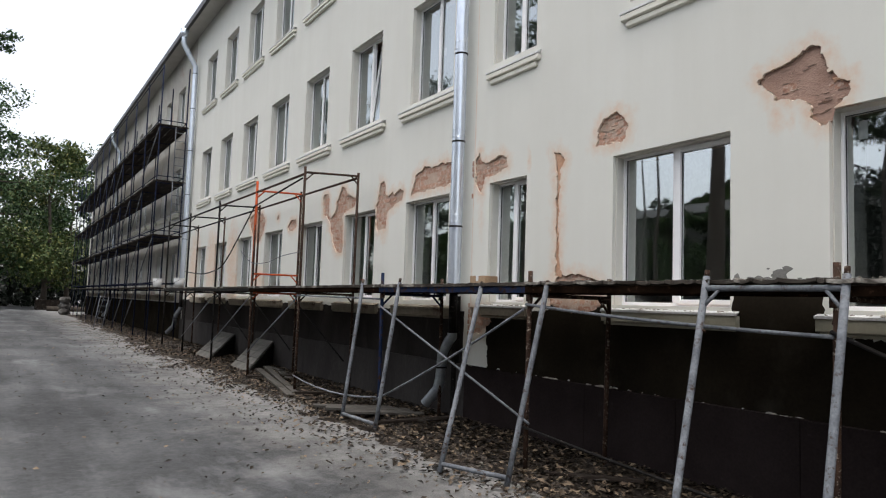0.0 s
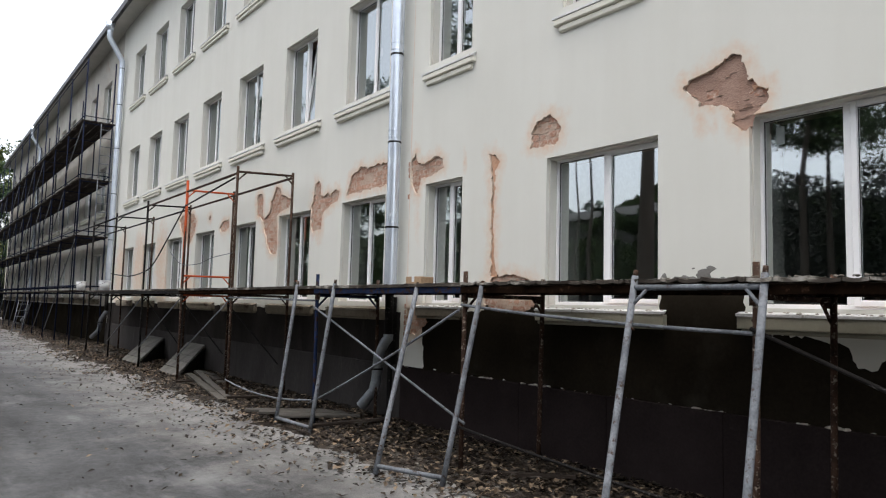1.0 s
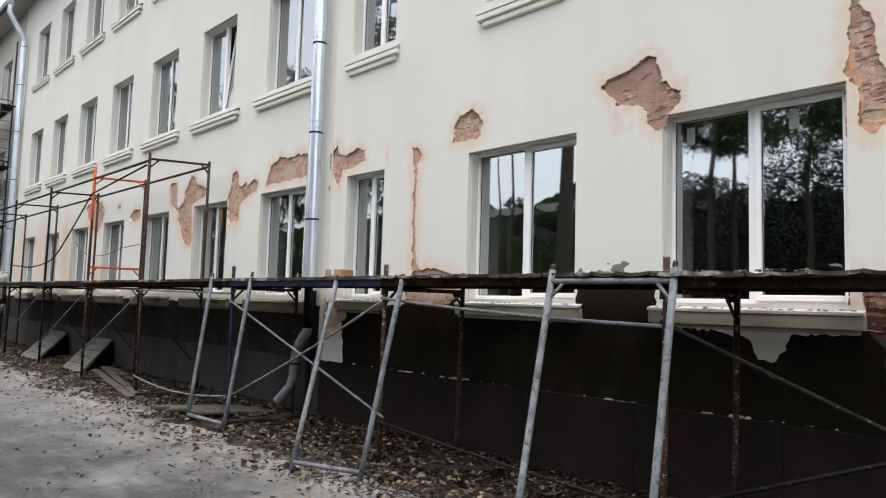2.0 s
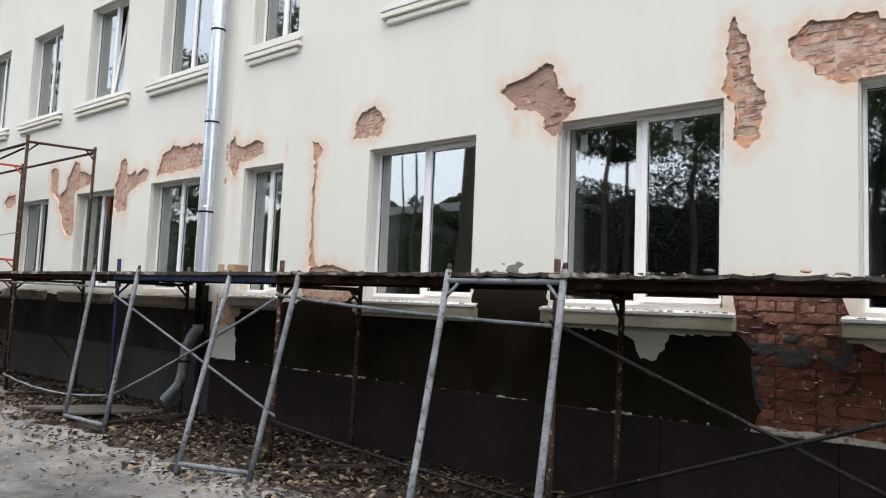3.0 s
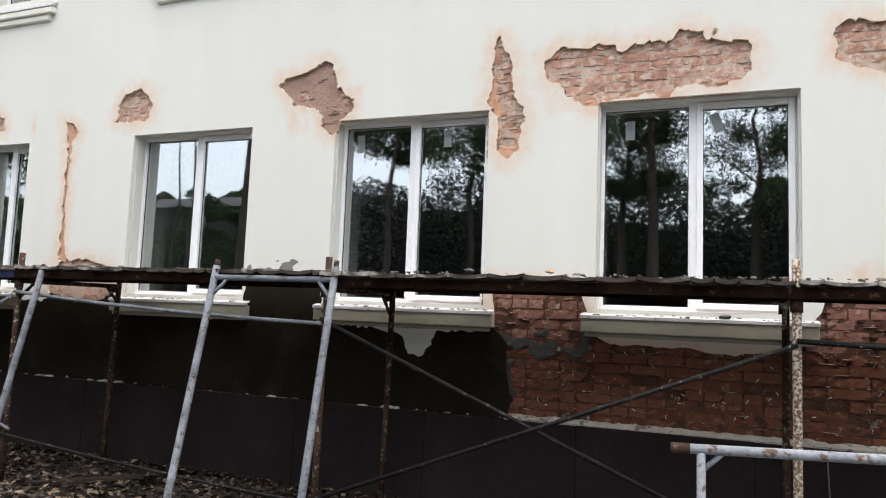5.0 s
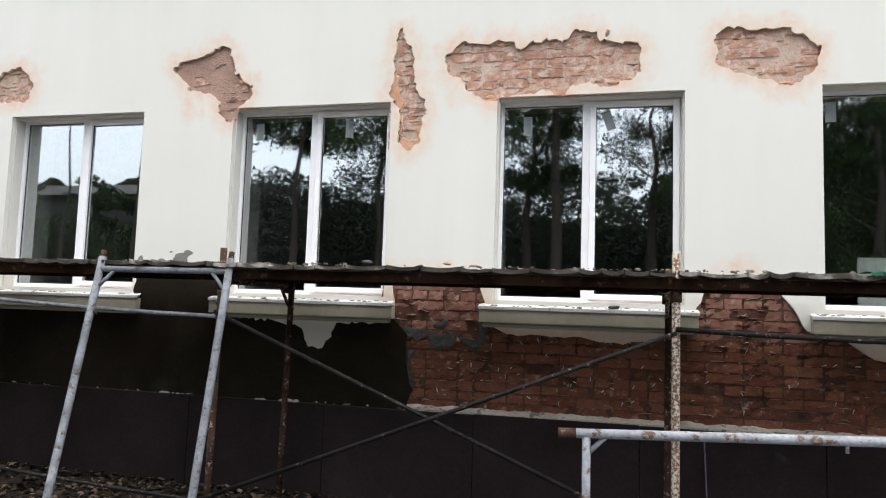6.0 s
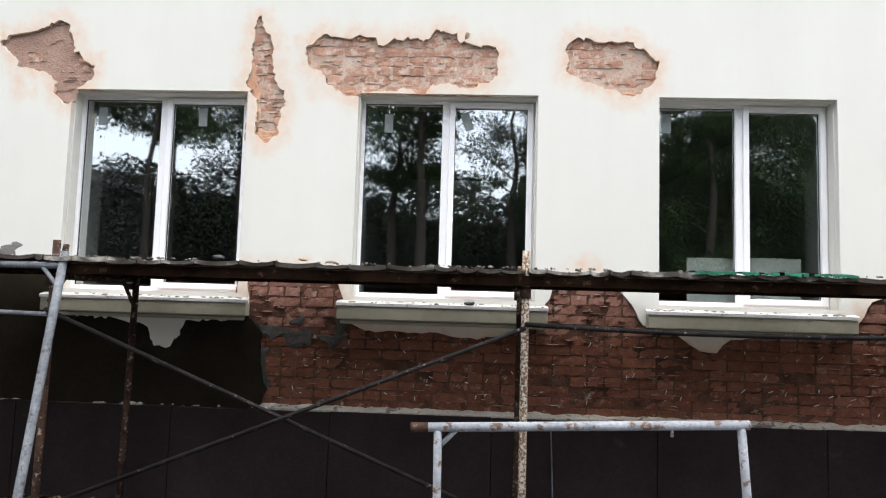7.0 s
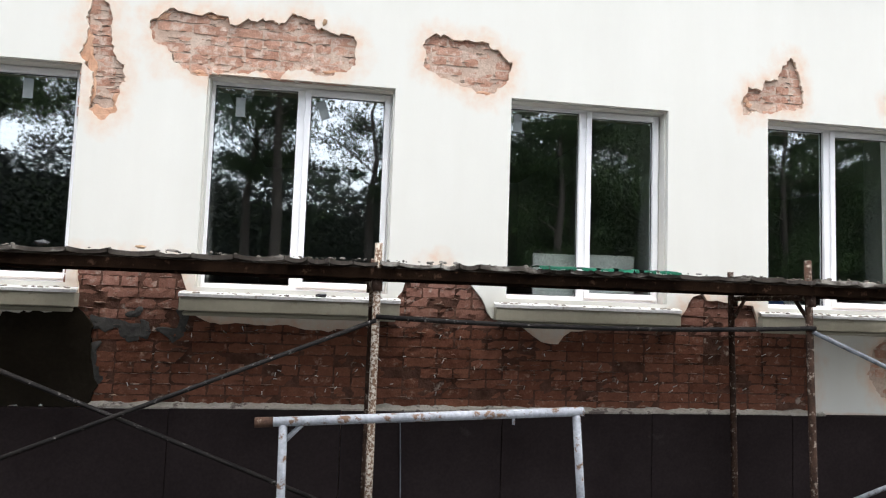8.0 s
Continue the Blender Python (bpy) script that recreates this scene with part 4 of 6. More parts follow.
        box(bm, -over + 0.07, w + over - 0.07, -out + 0.030, 0.02, z - 0.150, z - 0.077, bevel=0.014)
        part("sill_moulding", bm, sill_paint, top, "two-stepped cream sill moulding")
    return top


n = 0
for floor in (0, 1, 2):
    for a, b in RIGHT_UPPER if floor else RIGHT_WINDOWS:
        n += 1
        window(f"window_{n}", a, b, sill_z(floor), head_z(floor), 0.0, floor == 0, n)
for floor in (0, 1, 2):
    for a, b in LEFT_WINDOWS:
        n += 1
        window(f"window_{n}", a, b, sill_z(floor), head_z(floor), LEFT_Y, floor == 0, n)

# ---- rooms behind the glass ----
bm = bmesh.new()
for k in range(4):
    z = 1.0 + FLOOR * k
    box(bm, LEFT_END + 0.2, RIGHT_END - 0.2, 0.51, 6.5, z - 0.25, z)
tagged(mesh_ob("floor", bm, inside_floor), "dark floors inside the house", "floor", kind="structure")
bm = boxed(LEFT_END, RIGHT_END, 6.5, 6.8, 0.2, TOP)
tagged(mesh_ob("wall_back", bm, inside_paint), "grey painted inner wall", "wall", kind="structure")
bm = bmesh.new()
for x in [RIGHT_END - 0.3, 3.5, -1.1, -5.8, -10.55, -15.45, -20.35, -25.3, -34.0, -46.5, LEFT_END]:
    box(bm, x, x + 0.25, 0.52, 6.49, 0.3, TOP - 0.02)
tagged(mesh_ob("wall_partitions", bm, inside_paint), "grey partition walls between rooms", "wall", kind="structure")

# ---- eaves and roof ----
bm = boxed(LEFT_END - 0.3, RIGHT_END, -0.53, 0.55, TOP, TOP + 0.06)
soffit = tagged(mesh_ob("soffit", bm, soffit_paint), "pale boarded soffit under the eaves", "soffit", kind="structure")
bm = bmesh.new()
v = [bm.verts.new(p) for p in ((LEFT_END - 0.4, -0.56, TOP - 0.06), (RIGHT_END, -0.56, TOP - 0.06), (RIGHT_END, 6.8, TOP + 3.2), (LEFT_END - 0.4, 6.8, TOP + 3.2),
                               (LEFT_END - 0.4, -0.56, TOP + 0.14), (RIGHT_END, -0.56, TOP + 0.14), (RIGHT_END, 6.8, TOP + 3.3), (LEFT_END - 0.4, 6.8, TOP + 3.3))]
for f in ((3, 2, 1, 0), (4, 5, 6, 7), (0, 1, 5, 4), (1, 2, 6, 5), (2, 3, 7, 6), (3, 0, 4, 7)):
    bm.faces.new([v[i] for i in f])
tagged(mesh_ob("roof", bm, roof_metal), "dark sheet-metal roof with a sharp eaves edge", "roof", kind="structure")

# ---- ground ----
bm = bmesh.new()
xs = [-400, -200, -120, -80] + [-66 + 1.5 * i for i in range(55)] + [20, 30, 50, 90, 160, 400]
ys = [-400, -150, -80, -50, -35, -25, -18, -12, -9] + [-7 + 0.5 * i for i in range(16)] + [2, 8, 20, 80, 400]
grid = [[bm.verts.new((x, y, ground_z(max(x, -60)) + 0.02 * noise.noise((x * 0.3, y * 0.4, 0)))) for y in ys] for x in xs]
for i in range(len(xs) - 1):
    for j in range(len(ys) - 1):
        bm.faces.new((grid[i][j], grid[i + 1][j], grid[i + 1][j + 1], grid[i][j + 1]))
tagged(mesh_ob("ground", bm, asphalt), "worn grey asphalt yard", "ground", kind="structure")


def litter_edge(x):
    return -1.62 + 0.36 * noise.noise((x * 0.5, 0, 4)) + 0.30 * noise.noise((x * 1.7, 0, 8)) + 0.1 * noise.noise((x * 5.2, 0, 3))


bm = bmesh.new()
xs = [-57 + 0.13 * i for i in range(490)]
lines = []
for x in xs:
    e = litter_edge(x)
    row = []
    for j in range(15):
        f = j / 14
        y = e * (1 - f) + 0.05 * f
        up = 0.03 * min(1, f * 5) - 0.03 + 0.05 * f + 0.035 * min(1, f * 4) * noise.noise((x * 2.1, y * 2.1, 1)) + 0.018 * min(1, f * 4) * noise.noise((x * 7, y * 7, 2))
        row.append(bm.verts.new((x, y, ground_z(x) + up + 0.012)))
    lines.append(row)
for p, q in zip(lines, lines[1:]):
    for j in range(14):
        f = bm.faces.new((p[j], q[j], q[j + 1], p[j + 1]))
        f.smooth = True
tagged(mesh_ob("soil_strip", bm, soil), "littered soil strip along the foot of the wall", "ground", kind="structure")

# ---- scaffold ----
FRONT, BACK, DECK = -1.1, -0.2, 2.09


def scaffold_frame(x, height, mat, label, group, back=0.0):
    """Two posts tied by a head bar and a foot bar, square to the wall."""
    top = tagged(empty("scaffold", x, FRONT, ground_z(x)), label, "scaffold", group)
    g = ground_z(x)
    rng = random.Random(int(x * 100))
    lean = rng.uniform(-0.03, 0.03)
    for y in (FRONT, BACK):
        dx = rng.uniform(-0.02, 0.02) + (back if y == BACK else 0.0)
        bm = tubed((lean + dx * 0.9, y - FRONT, -0.02), (-lean + dx, y - FRONT, height - g + (0.04 if y == FRONT else 0.0)), 0.024, n=12, rings=3)
        part("post", bm, (rust_steel if mat is orange_steel else mat) if y == FRONT else rust_steel, top)
        if mat is orange_steel and y == FRONT:
            part("post", tubed((dx * 0.5, 0, DECK - g + 0.02), (-lean + dx, 0, height - g + 0.14), 0.027, n=12), mat, top, "orange-red upper post")
        part("collar", tubed((dx * 0.6, y - FRONT, DECK - g - 0.16), (dx * 0.6, y - FRONT, DECK - g - 0.09), 0.034, n=12), rust_steel, top)
    for z in ([DECK - g - 0.10] + ([height - g - 0.06] if height > 3 else []) + ([2.38 - g] if mat is orange_steel else [])):
        part("cross_bar", tubed((0, 0, z), (back, BACK - FRONT, z), 0.02), mat, top)
        for s0, y0, x0 in ((0.16, 0.0, 0.0), (-0.16, BACK - FRONT, back)):
            part("knee_brace", tubed((x0, y0, z - 0.16), (x0, y0 + s0, z), 0.014, n=8), mat, top)
    return top


for x, h, back, m, label in ((3.505, 2.20, 0.0, rust_steel, "rusty scaffold frame carrying the deck"), (0.617, 2.18, 0.013, splash_steel, "plaster-splashed rusty scaffold frame carrying the deck"),
                             (-2.345, 2.175, 0.085, rust_steel, "rusty scaffold frame carrying the deck"), (-5.335, 2.19, 0.195, rust_steel, "rusty scaffold frame carrying the deck"),
                             (-8.485, 2.235, 0.1, blue_steel, "dark blue scaffold frame carrying the deck"), (6.5, 2.2, 0.0, rust_steel, "rusty scaffold frame carrying the deck")):
    scaffold_frame(x, h, m, label, "low scaffold frames", back)
for x, back, m, label in ((-11.66, 0.3, rust_steel, "tall brown scaffold frame"), (-14.42, 0.22, orange_steel, "tall orange-red scaffold frame"), (-17.38, 0.32, dark_tube, "tall dark scaffold frame"), (-20.58, 0.28, dark_tube, "tall dark scaffold frame"), (-23.5, 0.0, dark_tube, "tall dark scaffold frame")):
    scaffold_frame(x, 4.19, m, label, "tall scaffold frames", back)


def single(name, bm, mat, label, category, group=""):
    ob = mesh_ob(name, bm, mat)
    return tagged(ob, label, category, group)


def brace(a, b, mat, label, r=0.0135, bend=0.0):
    return single("brace_tube", tubed(a, b, r, bend=bend, rings=6 if bend else 1), mat, label, "scaffold tube", "brace tubes")


# deck: bearers and planks
def cross_planks(top, w, rng):
    """Short cupped boards laid side by side across the two bearers."""
    x = 0.01
    while x < w - 0.04:
        wide = min(rng.choice((rng.uniform(0.11, 0.17), rng.uniform(0.19, 0.29))), w - x)
        front, back = -0.085 + rng.uniform(-0.025, 0.02), 0.92 + rng.uniform(-0.04, 0.05)
        cup, thick, lift = rng.uniform(0.006, 0.017), rng.uniform(0.018, 0.027), rng.uniform(0.0, 0.008)
        bm = bmesh.new()
        rings = []
        for j in range(4):
            f = j / 3
            low, high = [], []
            for i in range(7):
                u = i / 6
                sag = cup * (1 - 4 * (u - 0.5) ** 2)
                rag = rng.uniform(-0.006, 0.006) if j in (0, 3) else 0.0
                p = Vector((x + 0.003 + (wide - 0.006) * u, front + (back - front) * f + rag, lift + cup - sag + 0.004 * f))
                low.append(bm.verts.new(p))
                high.append(bm.verts.new(p + Vector((0, 0, thick + rng.uniform(-0.002, 0.003)))))
            rings.append(low + high[::-1])
        for p, q in zip(rings, rings[1:]):
            for i in range(14):
                bm.faces.new((p[i], q[i], q[(i + 1) % 14], p[(i + 1) % 14]))
        for ring in (rings[0], rings[-1]):
            for i in range(6):
                bm.faces.new((ring[i], ring[i + 1], ring[12 - i], ring[13 - i]))
        bmesh.ops.recalc_face_normals(bm, faces=bm.faces)
        part("plank", bm, lip_plank, top)
        x += wide


def deck_bay(x0, x1, z, mat, seed):
    top = tagged(empty("scaffold_deck", x0, FRONT, z), "weathered scaffold planks on a steel bearer strewn with plaster", "scaffold deck", "deck bays")
    rng = random.Random(seed)
    w = x1 - x0
    bm = bmesh.new()
    rings = []
    for i in range(37):
        x = w * i / 36
        d = 0.006 * noise.noise((x * 6 + seed * 9, 1, 0)) + 0.004 * noise.noise((x * 19, seed, 2))
        rings.append([bm.verts.new(p) for p in ((x, -0.055 + d, -0.004), (x, -0.055 + d * 0.6, -0.066 + d), (x, -0.01, -0.066 + d), (x, -0.01, -0.004))])
    for p, q in zip(rings, rings[1:]):
        for i in range(4):
            bm.faces.new((p[i], q[i], q[(i + 1) % 4], p[(i + 1) % 4]))
    bm.faces.new(rings[0][::-1]); bm.faces.new(rings[-1])
    bmesh.ops.recalc_face_normals(bm, faces=bm.faces)
    part("bearer", bm, mat, top)
    part("bearer", boxed(0, w, 0.86, 0.90, -0.055, -0.004, bevel=0.004), bearer_steel, top)
    y = -0.07
    if x0 > -5.4:
        cross_planks(top, w, rng)
        return top
    while y < 0.88:
        d = rng.uniform(0.19, 0.24)
        bm = bmesh.new()
        n = 44 if y < 0.0 else 10
        e = rng.uniform(-0.1, 0.05), rng.uniform(-0.02, 0.1)
        rings = []
        for i in range(n + 1):
            x = e[0] + (w + e[1] - e[0]) * i / n
            up = 0.006 * noise.noise((x * 2 + seed, y * 3, 0))
            rag = 0.012 * noise.noise((x * 5, seed, y * 9)) + (0.014 * noise.noise((x * 17, seed, 1)) if y < 0.0 else 0.0)
            lip = 0.034 + (0.012 * noise.noise((x * 11, seed, 5)) + 0.008 * noise.noise((x * 31, seed, 7)) if y < 0.0 else 0.0)
            rings.append([bm.verts.new(p) for p in ((x, y + rag, up), (x, y + d - 0.008, up), (x, y + d - 0.008, up + 0.034), (x, y + rag, up + lip))])
        for p, q in zip(rings, rings[1:]):
            for i in range(4):
                bm.faces.new((p[i], q[i], q[(i + 1) % 4], p[(i + 1) % 4]))
        bm.faces.new(rings[0][::-1]); bm.faces.new(rings[-1])
        bmesh.ops.recalc_face_normals(bm, faces=bm.faces)
        part("plank", bm, lip_plank if y < 0.0 else old_plank, top)
        y += d
    return top


BAYS = [(3.505, 6.6, bearer_steel), (0.617, 3.505, bearer_steel), (-2.345, 0.617, bearer_steel), (-5.335, -2.345, bearer_steel), (-8.485, -5.335, blue_steel), (-11.66, -8.485, bearer_steel), (-14.42, -11.66, bearer_steel), (-17.38, -14.42, dark_tube), (-20.58, -17.38, dark_tube), (-23.5, -20.58, dark_tube)]
for i, (a, b, m) in enumerate(BAYS):
    deck_bay(a, b, DECK - 0.02 + (0.01 if a < -3 else 0.0), m, i)

# ---- braces, rails and hoses of the scaffold ----
Y = FRONT - 0.035
brace((-2.345, Y, 1.782), (0.64, Y, 0.578), dark_tube, "long dark brace tube clamped across a scaffold bay")
brace((0.617, Y - 0.036, 1.754), (-2.45, Y - 0.036, 0.515), dark_tube, "long dark brace tube clamped across a scaffold bay")
brace((-8.485, Y, 1.83), (-5.25, Y, 0.76), pale_steel, "thin pale brace tube clamped across a scaffold bay", 0.013)
brace((-8.485, Y - 0.03, 0.556), (-5.335, Y - 0.03, 1.85), pale_steel, "thin pale brace tube clamped across a scaffold bay", 0.013, 0.04)
brace((-5.335, Y, 1.90), (-2.33, Y, 1.75), pale_steel, "thin pale rail tube between two scaffold frames", 0.014, 0.025)
brace((-5.335, Y, 0.717), (-2.345, Y, 0.535), dark_tube, "dark low tube between two scaffold frames", 0.013, 0.02)
brace((-8.485, Y, 0.60), (-11.66, Y, 0.57), pale_steel, "thin pale low tube between two scaffold frames", 0.013, 0.10)
brace((-8.485, Y, 1.92), (-11.66, Y, 1.95), pale_steel, "thin pale rail tube between two scaffold frames", 0.013)
brace((3.505, Y, 1.765), (6.50, Y, 0.55), pale_steel, "thin pale brace tube clamped across a scaffold bay", 0.016)
brace((3.40, Y - 0.03, 0.56), (6.50, Y - 0.03, 1.62), pale_steel, "thin pale brace tube clamped across a scaffold bay", 0.016)
brace((0.617, Y, 1.775), (3.52, Y, 1.79), dark_tube, "black rail tube between two scaffold frames", 0.015, 0.035)
for y, x1, mat in ((FRONT, -11.63, rust_steel), (BACK, -11.36, rust_steel)):
    for a, b in ((x1, -14.3), (-14.3, -17.3), (-17.3, -20.5), (-20.5, -26.6)):
        brace((a, y, 4.10), (b, y, 4.10), mat if a > -17 else dark_tube, "long guard rail tube along the tall scaffold frames", 0.022)
brace((-11.68, Y, 4.02), (-14.36, Y, 3.80), dark_tube, "dark brace tube under the guard rail", 0.016)
for a, b in ((-11.66, -14.42), (-14.42, -17.38), (-17.38, -20.58)):
    brace((a, Y, 1.9), (b, Y, 0.75), pale_steel, "thin pale brace tube clamped across a scaffold bay", 0.011)
    brace((a, BACK, 0.8), (b, BACK, 1.9), dark_tube, "thin dark brace tube clamped across a scaffold bay", 0.014)


def cable(points, r, mat, label, name="cable"):
    pts = []
    for i in range(len(points) - 1):
        p0, p1, p2, p3 = (Vector(points[max(0, min(len(points) - 1, i + k))]) for k in (-1, 0, 1, 2))
        for j in range(6):
            f = j / 6
            pts.append(0.5 * (2 * p1 + (p2 - p0) * f + (2 * p0 - 5 * p1 + 4 * p2 - p3) * f * f + (3 * p1 - p0 - 3 * p2 + p3) * f ** 3))
    pts.append(Vector(points[-1]))
    return single(name, chain(bmesh.new(), pts, r, 8), mat, label, "cable")


cable([(-14.4, Y, 3.80), (-15.64, Y, 3.12), (-16.65, Y, 2.64), (-17.6, Y, 2.50), (-18.8, Y, 2.46), (-20.58, Y, 2.56)], 0.014, black_rubber, "black cable hanging from the orange scaffold frame")
cable([(-15.24, Y, 2.90), (-14.7, Y, 2.68), (-14.2, Y, 2.59), (-13.34, Y, 2.585), (-12.6, Y, 2.67), (-11.6, Y, 2.71)], 0.007, pale_steel, "pale hose slung along the scaffold frames")
cable([(0.895, -0.065, 1.02), (0.905, -0.066, 0.8), (0.915, -0.066, 0.55), (0.925, -0.066, 0.25)], 0.005, pale_steel, "thin grey wire hanging down the plinth")


# ---- leaning trestles ----
def trestle(x0, x1, top_y, top_z, foot_x0, foot_x1, foot_y, label, foot_bar=True, head_bar=False, foot_y1=None):
    g = ground_z(x0) + 0.03
    top = tagged(empty("trestle", foot_x0, foot_y, g), label, "trestle", "leaning trestle frames")
    base = Vector((foot_x0, foot_y, g))
    a0, a1 = Vector((foot_x0, foot_y, g)) - base, Vector((x0, top_y, top_z)) - base
    b0, b1 = Vector((foot_x1, foot_y1 or foot_y + 0.05, g)) - base, Vector((x1, top_y, top_z)) - base
    for p, q in ((a0, a1), (b0, b1)):
        leg = part("leg", tubed(p, q, 0.026, n=12, rings=4), pale_steel, top)
        part("stub", tubed(q, q + (q - p).normalized() * 0.05, 0.019, n=10), rust_steel, leg)
    if foot_bar:
        f = 0.04
        part("foot_bar", tubed(a0.lerp(a1, f), b0.lerp(b1, f), 0.022, n=12), pale_steel, top)
    if head_bar:
        f = 0.955
        part("head_bar", tubed(a0.lerp(a1, f), b0.lerp(b1, f), 0.022, n=12), pale_steel, top)
        for p, q, o in ((a0, a1, b0.lerp(b1, f) - a0.lerp(a1, f)), (b0, b1, a0.lerp(a1, f) - b0.lerp(b1, f))):
            part("knee_brace", tubed(p.lerp(q, 0.88), p.lerp(q, f) + o * 0.13, 0.013, n=8), pale_steel, top)
        part("clip", tubed(a0.lerp(a1, 0.80), a0.lerp(a1, 0.80) + Vector((0.05, 0, -0.02)), 0.009, n=6), rust_steel, top)
    return top


trestle(-9.00, -7.91, -1.15, 2.14, -8.84, -7.92, -1.46, "worn grey steel trestle frame leaning on the deck", foot_y1=-1.42)
trestle(-6.08, -5.01, -1.15, 2.08, -5.72, -5.02, -1.83, "worn grey steel trestle frame leaning on the deck", foot_y1=-1.56)
trestle(-3.24, -2.235, -1.15, 2.135, -3.02, -2.08, -1.82, "grey steel trestle frame with head bar leaning on the deck", head_bar=True)


def low_trestle(x0, x1, y, z):
    g = ground_z(x0)
    top = tagged(empty("trestle", x0, y, g), "worn grey steel trestle frame standing before the wall", "trestle", "leaning trestle frames")
    h = z - g
    part("head_bar", tubed((-0.13, 0, h - 0.005), (x1 - x0 + 0.04, 0, h + 0.068), 0.024, n=12), white_tube, top)
    for x, dx, dz in ((0.0, 0.0, 0.0), (x1 - x0, 0.17, 0.062)):
        part("leg", tubed((x + dx, 0.25, 0.0), (x, 0, h + dz - 0.01), 0.022, n=12), white_tube, top)
    part("knee_brace", tubed((0.0, 0.03, h - 0.11), (0.10, 0, h - 0.005), 0.013, n=8), white_tube, top)
    part("rusty_end", tubed((-0.14, 0, h - 0.0055), (-0.05, 0, h - 0.0016), 0.0255, n=12), rust_steel, top, "rusty bare tube end")
    part("bolt", tubed((1.19, 0, h + 0.03), (1.19, 0, h - 0.005), 0.008, n=6), white_tube, top)
    part("foot_bar", tubed((0.0, 0.22, 0.12), (x1 - x0 + 0.15, 0.22, 0.12), 0.022, n=12), white_tube, top)


low_trestle(0.141, 1.676, -1.7, 1.245)


# ---- downpipes ----
def downpipe(x, y, z_top, z_kick, bands, spout, label, head):
    top = tagged(empty("downpipe", x, y, z_kick), label, "downpipe")
    r = 0.092
    part("pipe", chain(bmesh.new(), [(0, 0, 2.05 - z_kick), (0, 0, z_top - z_kick)], r, 28), galvanised, top)
    # The dark tube colour stands in for the deck's shade on this narrower pipe.
    part("lower_pipe", tubed((0, 0, 0), (0, 0, 2.06 - z_kick), r * 0.64, n=24), dark_tube, top, "narrower pipe below the deck, darkened for its shade")
    for z in bands:
        band = part("band", tubed((0, 0, z - z_kick - 0.012), (0, 0, z - z_kick + 0.012), r + 0.006, n=24), dark_tube, top)
        part("bolt", tubed((r - 0.01, -0.02, z - z_kick), (r + 0.055, -0.03, z - z_kick - 0.012), 0.008, n=8), dark_tube, band)
        for k in (0.06, 0.075, 0.16, 0.175):
            part("seam", tubed((0, 0, z - z_kick + k - 0.003), (0, 0, z - z_kick + k + 0.003), r + 0.003, n=24), galvanised, top)
    part("elbow", chain(bmesh.new(), [(0, 0, 0.02), (0, 0, -0.04)] + spout[:-1], r * 0.76, 20), shaded_zinc, top)
    bm = chain(bmesh.new(), spout[-3:], r * 0.80, 20)
    for f in list(bm.faces):
        f.smooth = True
    part("spout", bm, shaded_zinc, top)
    for k in (1, 2, 3):
        c, way = Vector(spout[k]), (Vector(spout[min(k + 1, 4)]) - Vector(spout[k - 1])).normalized()
        part("seam", tubed(c - way * 0.006, c + way * 0.006, r * 0.82, n=20), shaded_zinc, top)
    part("band", tubed(Vector(spout[2]) + Vector((0, 0, 0.2)), Vector(spout[2]) + Vector((0, 0, 0.18)), r + 0.006, n=20), dark_tube, top)
    if head:
        part("offset", chain(bmesh.new(), head, r, 20), galvanised, top)
        part("hopper", tubed(head[-1], Vector(head[-1]) + Vector((0, 0, 0.3)), r * 1.1, r2=r * 1.7, n=20), galvanised, top)
    return top


downpipe(-8.25, LEFT_Y - 0.155, TOP - 0.1, 1.46, (2.985, 4.21, 5.50, 6.8, 8.1), [(-0.02, -0.03, -0.08), (-0.14, -0.06, -0.26), (-0.16, -0.08, -0.66), (-0.18, -0.10, -0.78), (-0.34, -0.20, -1.00)],
         "shiny galvanised downpipe with a kicked-out spout", None)
downpipe(-26.0, LEFT_Y - 0.155, 10.15, 1.46, (3.9, 5.5, 7.1, 8.65, 9.95), [(-0.04, -0.03, -0.10), (-0.42, -0.06, -0.30), (-0.46, -0.08, -0.58), (-0.5, -0.10, -0.68), (-1.0, -0.20, -0.92)],
         "shiny galvanised downpipe bent out to the eaves", [(0, 0, 8.60), (0, 0, 8.74), (0.02, -0.46, 9.50), (0.02, -0.46, 9.75)])
downpipe(-45.3, LEFT_Y - 0.155, 10.15, 1.46, (3.9, 5.5, 7.1, 8.65, 9.95), [(-0.04, -0.03, -0.10), (-0.42, -0.06, -0.30), (-0.46, -0.08, -0.58), (-0.5, -0.10, -0.68), (-1.0, -0.20, -0.92)],
         "shiny galvanised downpipe bent out to the eaves", [(0, 0, 8.60), (0, 0, 8.74), (0.02, -0.46, 9.50), (0.02, -0.46, 9.75)])
part("backing_post", boxed(-8.36, -8.28, -0.02, 0.05, 0.2, 2.0), dark_tube, plinth)


# ---- loose things on the deck ----
def lump(bm, x, y, z, r, seed, flat=0.5):
    made = bmesh.ops.create_icosphere(bm, subdivisions=2, radius=r, matrix=pose(x, y, z))
    for v in made["verts"]:
        d = noise.noise_vector(v.co * (1.3 / r) + Vector((seed * 3.1, seed, 0)))
        v.co += d * r * 0.5
        v.co.z = z + (v.co.z - z) * flat
    return bm


